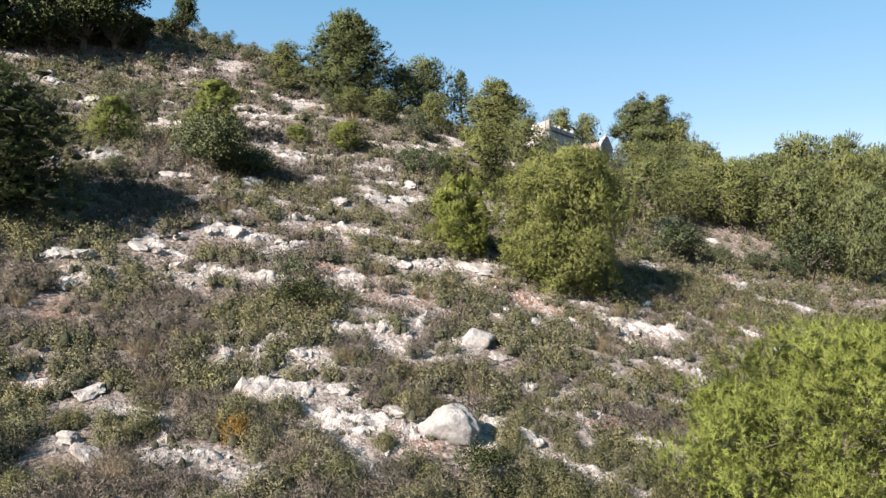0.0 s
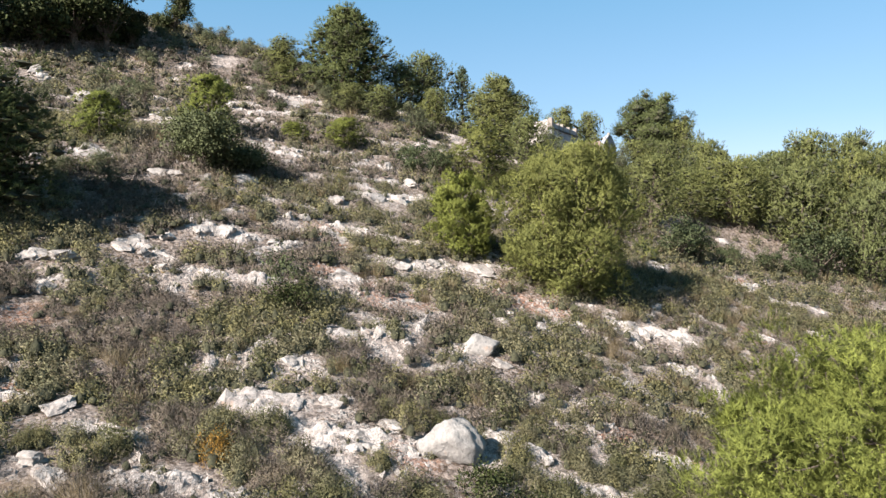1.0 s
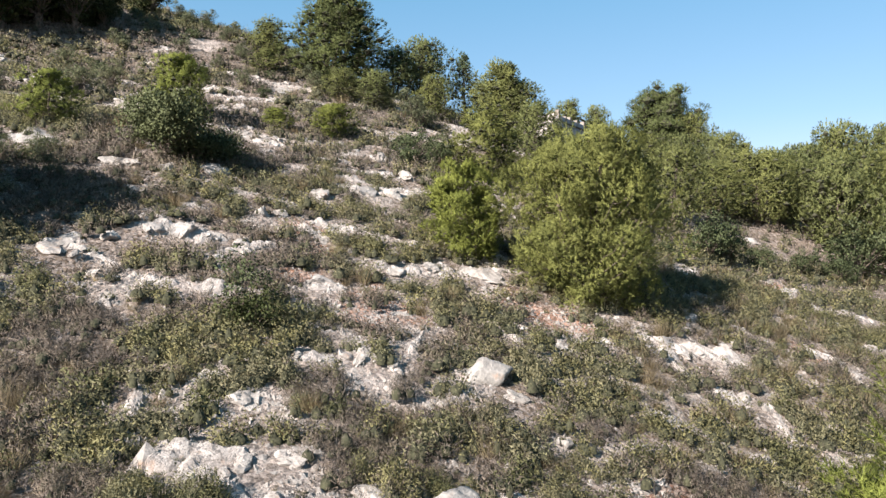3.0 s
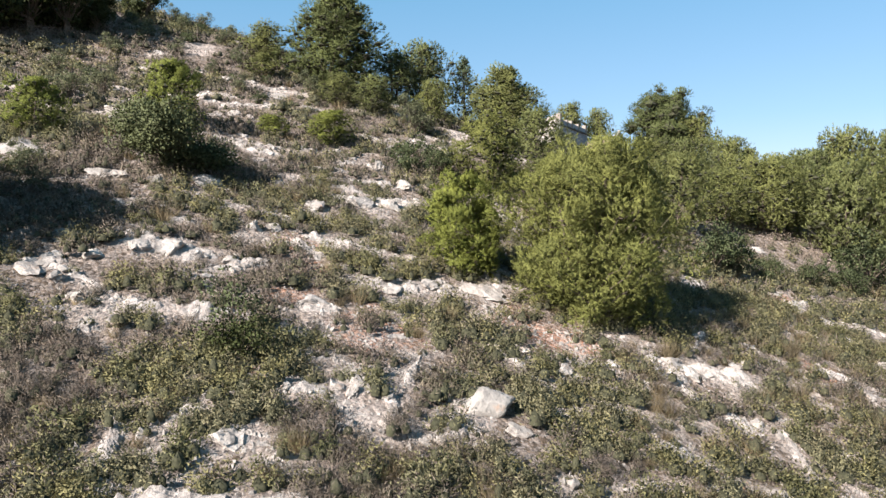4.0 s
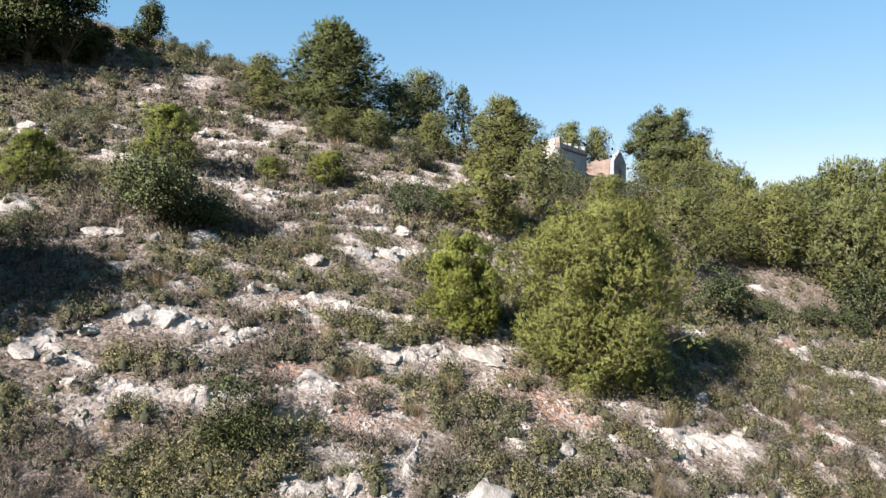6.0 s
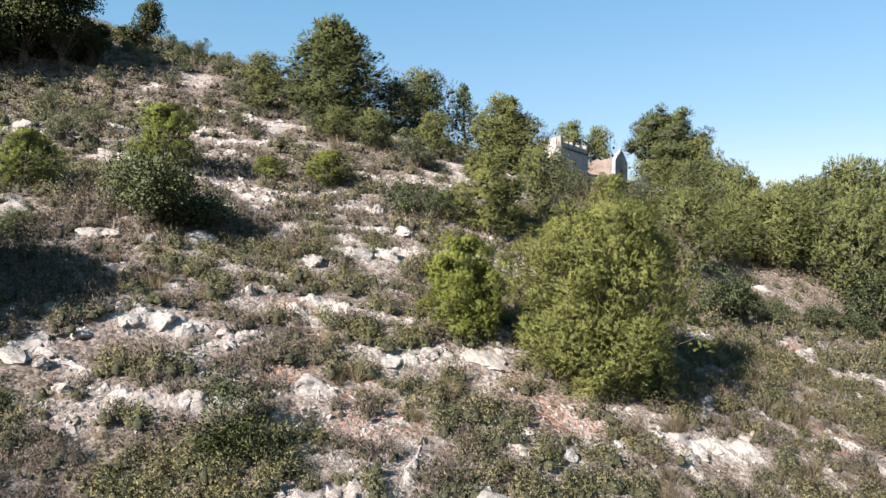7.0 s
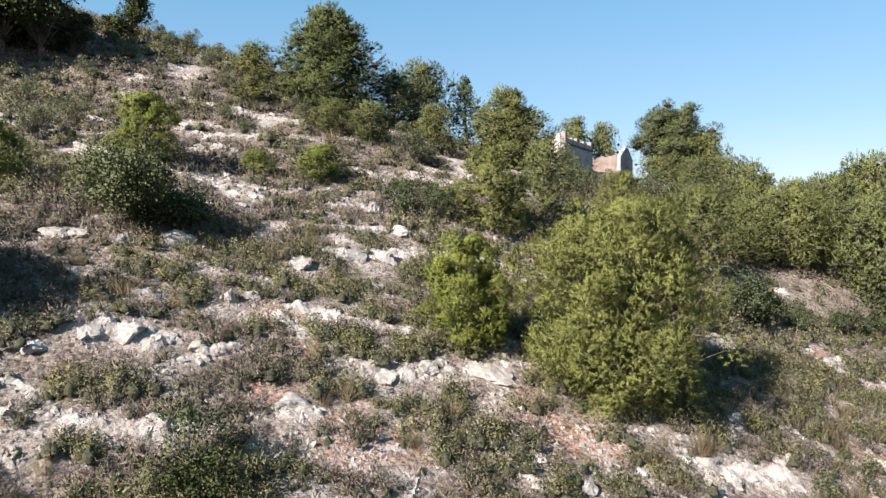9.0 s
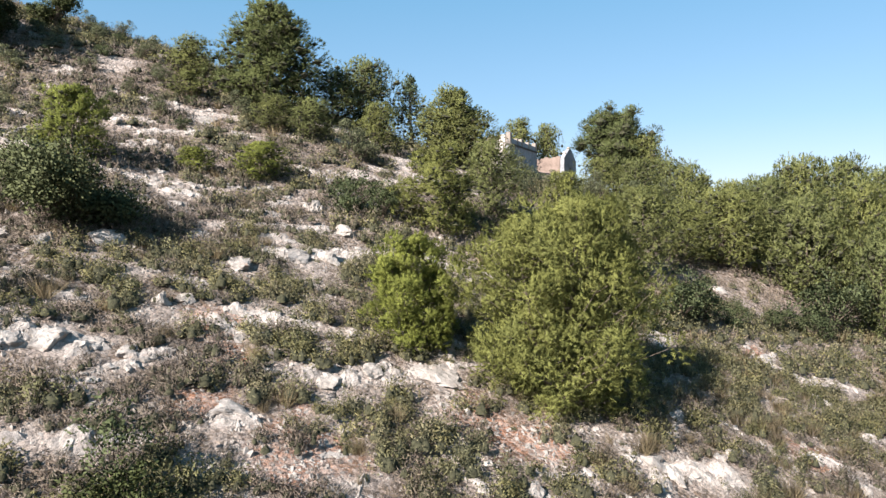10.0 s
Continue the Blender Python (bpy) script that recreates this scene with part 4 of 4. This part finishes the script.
def twiggy(g, n, length, width, lumps):
    """A dry shrub: upright bare twigs over low, dark shade cores."""
    return cushion(g, n, length, width, lumps, 0.6, 0.8, 0.38, (0.24, 0.46), 0.42)


def tussock(g, n, width=0.005):
    a, q = g.uniform(0, 6.283, n), np.sqrt(g.random(n))
    root = np.column_stack([0.12 * q * np.cos(a), 0.12 * q * np.sin(a), np.zeros(n)])
    tip = root * 2.2 + np.column_stack([g.normal(0, 0.13, (n, 2)), g.uniform(0.15, 0.5, n)])
    side = unit(np.cross(tip - root, (0.6, 0.8, 0.1))) * width
    return *aligned(g, np.stack([root - side, root + side, tip], 1).reshape(-1, 3), unit(tip - root * 1.5 + (0, 0, 0.2))), np.zeros(n, int)


def shrub(kind, g):
    if kind == "grass_tussock":
        return *tussock(g, 420, 0.0018), M_GRASS
    if kind == "rosemary_shrub":
        return *cushion(g, 2200, 0.046, 0.0145, g.integers(6, 10)), M_ROSEMARY
    return *twiggy(g, 1500, 0.07, 0.009, g.integers(5, 9)), M_DRY


SHRUB_WORDS = {
    "rosemary_shrub": ("low olive green rosemary shrub between stones", "rosemary shrubs on the slope"),
    "dry_shrub": ("dry grey brown twiggy shrub between stones", "dry shrubs on the slope"),
    "grass_tussock": ("dry straw coloured grass tussock", "grass tussocks on the slope"),
}
PROTO = {k: [] for k in SHRUB_WORDS}
for kind in SHRUB_WORDS:
    for _ in range(6):
        v, soft, inner, mat = shrub(kind, g)
        PROTO[kind].append(mesh_from(kind, v, loose(v), mat, normals=soft, inner=inner))


def plant(kind, x, y, size, tall=1.0):
    ob = new(kind, PROTO[kind][rng.integers(6)])
    tagged(ob, SHRUB_WORDS[kind][0], "grass" if kind == "grass_tussock" else "shrub", SHRUB_WORDS[kind][1])
    ob.matrix_basis = Matrix.Translation((x, y, here(x, y, 0.03))) @ Matrix.Rotation(rng.uniform(0, 6.28), 4, "Z") @ Matrix.Diagonal((size, size, size * tall, 1))
    return ob


def spots(x0, x1, y0, y1, cell, cover, clear=0.4):
    """Jittered places that keep clear of the bare strips."""
    gx, gy = np.meshgrid(np.arange(x0, x1, cell), np.arange(y0, y1, cell))
    x, y = gx.ravel() + rng.uniform(-0.48, 0.48, gx.size) * cell, gy.ravel() + rng.uniform(-0.48, 0.48, gx.size) * cell
    b = np.maximum(bare(x, y), 0.6 * red_earth(x, y))
    for dx, dy in ((clear, 0), (-clear, 0), (0, clear), (0, -clear)):
        b = np.maximum(b, 0.7 * bare(x + dx, y + dy))
    for rx, ry, w, _ in ROCKS_NEAR + ROCKS_HIGH + ROCKS_TOP + [(0.1, 16.1, 1.6, 1), (1.0, 22.3, 1.2, 1), (-4.7, 14.4, 1.0, 1)]:
        b = np.where(np.hypot(x - rx, 0.75 * (y - ry + 0.45)) < 0.5 * w + 0.24, 1.0, b)
    k = inside(x, y, 3.5) & (rng.random(x.size) < cover * (1 - np.clip(1.2 * b, 0, 0.95)) * (1 - (0.42 - 0.25 * step(26, 32, y)) * (1 - 0.6 * step(4, 6, -x)) * stony(x, y)))
    return x[k], y[k]


def kinds_at(x, y):
    """0 rosemary, 1 dry, 2 grass; drier towards the west."""
    n = fbm(x, y, 4.0, 31, 3) + 0.25 * (rng.random(x.size) - 0.5) - 0.004 * x + 0.05 * step(24, 30, y) * (1 - step(0, 6, x)) + 0.045 * step(33, 40, y) * (1 - step(-2, 6, x)) - 0.20 * step(52, 58, y)
    k = np.where(n > 0.59 + 0.045 * (1 - step(22, 27, y)), 1, 0)
    return np.where(rng.random(x.size) < 0.05 + 0.26 * step(3, 7, x) * step(18, 24, y) * (1 - step(46, 52, y)), 2, k)


NAMES = list(SHRUB_WORDS)
x, y = spots(-17, 16, 9.0, 22, 0.50, 1.0, 0.1)
k = kinds_at(x, y)
order = np.argsort(np.hypot(x, y - 6))
used = [0, 0, 0]
left = []
for i in order:
    if used[k[i]] < (300, 300, 80)[k[i]]:
        used[k[i]] += 1
        plant(NAMES[k[i]], x[i], y[i], rng.uniform(0.7, 1.45), rng.uniform(0.8, 1.15))
    else:
        left.append(i)
rust = new("dead_shrub", PROTO["rosemary_shrub"][0].copy())
rust.data.materials[0] = M_RUST
tagged(rust, "rust brown dead shrub among green ones", "shrub")
rust.matrix_basis = Matrix.Translation((-4.7, 14.6, here(-4.7, 14.6, 0.03))) @ Matrix.Diagonal((1.0, 1.0, 1.35, 1))
LOW = {
    0: [cushion(g, 520, 0.06, 0.025, 7) for _ in range(6)],
    1: [twiggy(g, 420, 0.085, 0.017, 6) for _ in range(6)],
    2: [tussock(g, 220, 0.003) for _ in range(3)],
}
FAR = {
    0: [cushion(g, 200, 0.068, 0.036, 5) for _ in range(6)],
    1: [twiggy(g, 190, 0.10, 0.025, 5) for _ in range(6)],
    2: [tussock(g, 60, 0.010) for _ in range(3)],
}
MATS = [M_ROSEMARY, M_DRY, M_GRASS]
WORDS = ["olive green rosemary scrub over the slope", "dry grey brown scrub over the slope", "dry straw grass over the slope"]


def cover_with(name, x, y, shapes, low, high):
    k = kinds_at(x, y)
    for j in range(3):
        mine = k == j
        if mine.any():
            scatter_mesh(name + ("_rosemary", "_dry_scrub", "_grass")[j], [(v, loose(v), soft, inner) for v, soft, inner in shapes[j]], np.column_stack([x, y])[mine], rng.uniform(low, high, mine.sum()), MATS[j], WORDS[j], "scrub", sink=0.04)


if left:
    cover_with("lower", x[left], y[left], LOW, 0.75, 1.5)
cover_with("foot", *spots(-14, 14, -6, 9.0, 0.9, 0.95, 0.1), FAR, 0.8, 1.7)
cover_with("middle", *spots(-30, 30, 22, 38, 0.60, 1.0, 0.08), LOW, 0.8, 1.7)
cover_with("upper", *spots(-40, 45, 38, 46, 0.74, 1.0, 0.08), FAR, 0.85, 1.85)
cover_with("ridge", *spots(-40, 14, 46, 68, 0.82, 1.0, 0.08), FAR, 0.9, 1.95)
cover_with("east", *spots(14, 45, 46, 68, 1.6, 0.98, 0.1), FAR, 0.9, 1.9)
cover_with("skyline", *spots(4, 46, 68, 97, 1.9, 0.95), FAR, 0.8, 1.5)


gx, gy = rng.uniform(-26, 18, 14000), rng.uniform(10, 50, 14000)
keep = inside(gx, gy) & (rng.random(14000) < 0.22 * (bare(gx, gy) > 0.35))
cover_with("ledge", gx[keep][:380], gy[keep][:380], FAR, 0.28, 0.62)


# short dry litter and seedlings between the shrubs
def tuft(g, n, tall, wide, width):
    c = np.column_stack([g.normal(0, wide, (n, 2)), np.zeros(n)])
    return blades(g, c, np.tile((0.0, 0.0, 1.0), (n, 1)), 1, tall, width, 0.45)


x, y = spots(-20, 18, 9.5, 34, 0.30, 0.75)
scatter_mesh("dry_litter", [(v, loose(v)) for v in (tuft(g, 16, 0.16, 0.11, 0.010) for _ in range(5))], np.column_stack([x, y]), rng.uniform(0.6, 1.6, len(x)), M_DRY, "short dry stalks between the shrubs", "scrub")


x, y = spots(-30, 24, 32, 56, 0.62, 0.8, 0.1)
scatter_mesh("upper_dry_litter", [(v, loose(v)) for v in (tuft(g, 15, 0.26, 0.2, 0.034) for _ in range(5))], np.column_stack([x, y]), rng.uniform(0.6, 1.6, len(x)), M_DRY, "short dry stalks on the upper slope", "scrub")


# ---- the ruin on the skyline ----
def box(bm, x0, x1, y0, y1, z0, z1):
    c = bmesh.ops.create_cube(bm, size=1.0)["verts"]
    for v in c:
        v.co = ((x0 + x1) / 2 + v.co.x * (x1 - x0), (y0 + y1) / 2 + v.co.y * (y1 - y0), (z0 + z1) / 2 + v.co.z * (z1 - z0))
    return c


def part(name, bm, mat, parent, label="", bevel=0.03):
    if bevel:
        bmesh.ops.bevel(bm, geom=bm.edges[:], offset=bevel, segments=1, affect="EDGES")
    me = bpy.data.meshes.new(name)
    bm.to_mesh(me)
    bm.free()
    me.materials.append(mat)
    return put(name, me, parent, label)


def wall_with_hole(bm, length, z0, z1, thick, hole=None):
    """A wall along +x, its outer face at y = 0; hole: x0, x1, z0, z1."""
    if not hole:
        box(bm, 0, length, 0, thick, z0, z1)
        return
    a, b, c, d = hole
    box(bm, 0, a, 0, thick, z0, z1)
    box(bm, b, length, 0, thick, z0, z1)
    box(bm, a, b, 0, thick, z0, c)
    box(bm, a, b, 0, thick, d, z1)


def ragged_wall(bm, length, thick, z0, tops):
    """A wall along +x with an uneven, broken top."""
    n = len(tops)
    outline = [(0, z0), (length, z0)] + [(length * (k + d) / n, tops[k]) for k in reversed(range(n)) for d in (0.96, 0.04)]
    f = bm.faces.new([bm.verts.new((x, 0, z)) for x, z in outline])
    for v in [e for e in bmesh.ops.extrude_face_region(bm, geom=[f])["geom"] if isinstance(e, bmesh.types.BMVert)]:
        v.co.y += thick
    bmesh.ops.recalc_face_normals(bm, faces=bm.faces[:])


def ruin():
    ob = tagged(new("ruined_house"), "roofless weathered stone house with a stepped parapet", "ruin")
    base = here(11.4, 76.3)
    top = 12.75 - base
    ob.matrix_basis = Matrix.Translation((11.4, 76.3, base)) @ Matrix.Rotation(math.atan2(0.86, 0.51), 4, "Z")
    bm = bmesh.new()
    wall_with_hole(bm, 8.2, -2.5, top - 1.05, 0.5, (4.1, 4.6, top - 2.6, top - 1.9))
    part("front_wall", bm, M_SHADED_WALL, ob, "front wall toned grey for shade")
    bm = bmesh.new()
    box(bm, -0.08, 8.28, -0.14, 0.5, top - 1.05, top - 0.9)
    part("cornice", bm, M_DARK, ob, "dark projecting cornice")
    bm = bmesh.new()
    box(bm, 0.0, 8.2, 0.04, 0.40, top - 0.9, top - 0.38)
    part("parapet", bm, M_SHADED_WALL, ob)
    for a, b, up in ((0.0, 0.5, 0.2), (2.0, 2.35, -0.2), (3.3, 3.75, -0.1), (5.4, 5.8, -0.16), (7.7, 8.2, 0.02)):
        bm = bmesh.new()
        box(bm, a, b, 0.0, 0.46, top - 0.9, top + up)
        part("parapet_post", bm, M_POST, ob)
    bm = bmesh.new()
    ragged_wall(bm, 6.0, 0.5, -2.5, [top + 0.05 - 0.06 * k + rng.uniform(-0.18, 0.12) for k in range(12)])
    w = part("side_wall", bm, M_WALL, ob)
    w.matrix_basis = Matrix.Rotation(radians(90), 4, "Z") @ Matrix.Translation((0.5, 0.0, 0)) @ Matrix.Diagonal((1, -1, 1, 1))
    bm = bmesh.new()
    ragged_wall(bm, 8.2, 0.5, -2.5, [top - 0.6 + rng.uniform(-0.5, 0.3) for k in range(12)])
    part("back_wall", bm, M_WALL, ob).matrix_basis = Matrix.Translation((0, 6.5, 0))
    bm = bmesh.new()
    ragged_wall(bm, 6.0, 0.5, -2.5, [top - 0.5 + rng.uniform(-0.4, 0.2) for k in range(10)])
    part("end_wall", bm, M_WALL, ob).matrix_basis = Matrix.Translation((8.2, 0.5, 0)) @ Matrix.Rotation(radians(90), 4, "Z")


def chapel():
    ob = tagged(new("ruined_chapel"), "small ruined stone chapel with a plain gable", "ruin")
    base = here(20.2, 89.6)
    eave, peak = 12.0 - base, 13.35 - base
    ob.matrix_basis = Matrix.Translation((20.2, 89.6, base)) @ Matrix.Rotation(math.atan2(0.86, 0.51), 4, "Z")
    bm = bmesh.new()
    outline = [(0, -2.5), (5.2, -2.5), (5.2, eave), (4.4, eave + 0.5), (3.1, peak - 0.1), (2.1, peak - 0.1), (0.8, eave + 0.5), (0, eave)]
    f = bm.faces.new([bm.verts.new((x, 0, z)) for x, z in outline])
    for v in [e for e in bmesh.ops.extrude_face_region(bm, geom=[f])["geom"] if isinstance(e, bmesh.types.BMVert)]:
        v.co.y += 0.5
    bmesh.ops.recalc_face_normals(bm, faces=bm.faces[:])
    part("gable_wall", bm, M_SHADED_WALL, ob, "gable toned grey for shade")
    for a in (0.85, 2.55, 4.2):
        bm = bmesh.new()
        z = peak - 0.12 if 2 < a < 3 else eave + 0.48
        box(bm, a - 0.14, a + 0.14, 0.08, 0.40, z - 0.1, z + 0.32)
        part("pinnacle", bm, M_WALL, ob)
    # a flat dark panel carries the shade of the gable's opening
    bm = bmesh.new()
    wall_with_hole(bm, 0.9, 0, 0.9, 0.06)
    p = part("opening_shade", bm, M_DARK, ob, "dark panel for the shade in an opening")
    p.matrix_basis = Matrix.Translation((2.2, -0.03, eave - 1.9)) @ Matrix.Diagonal((0.8, 1, 1.0, 1))
    bm = bmesh.new()
    ragged_wall(bm, 5.0, 0.45, -2.5, [eave + 0.15 - 0.03 * k + rng.uniform(-0.12, 0.1) for k in range(10)])
    part("side_wall", bm, M_BRICK, ob, "reddish rubble side wall").matrix_basis = Matrix.Rotation(radians(90), 4, "Z") @ Matrix.Translation((0.5, 0, 0)) @ Matrix.Diagonal((1, -1, 1, 1))
    bm = bmesh.new()
    ragged_wall(bm, 5.0, 0.45, -2.5, [eave + rng.uniform(-0.2, 0.1) for k in range(10)])
    part("side_wall", bm, M_BRICK, ob).matrix_basis = Matrix.Translation((5.2, 0.5, 0)) @ Matrix.Rotation(radians(90), 4, "Z")
    bm = bmesh.new()
    ragged_wall(bm, 5.2, 0.45, -2.5, [eave + 0.3 + rng.uniform(-0.2, 0.1) for k in range(10)])
    part("back_wall", bm, M_WALL, ob).matrix_basis = Matrix.Translation((0, 5.5, 0))


ruin()
chapel()
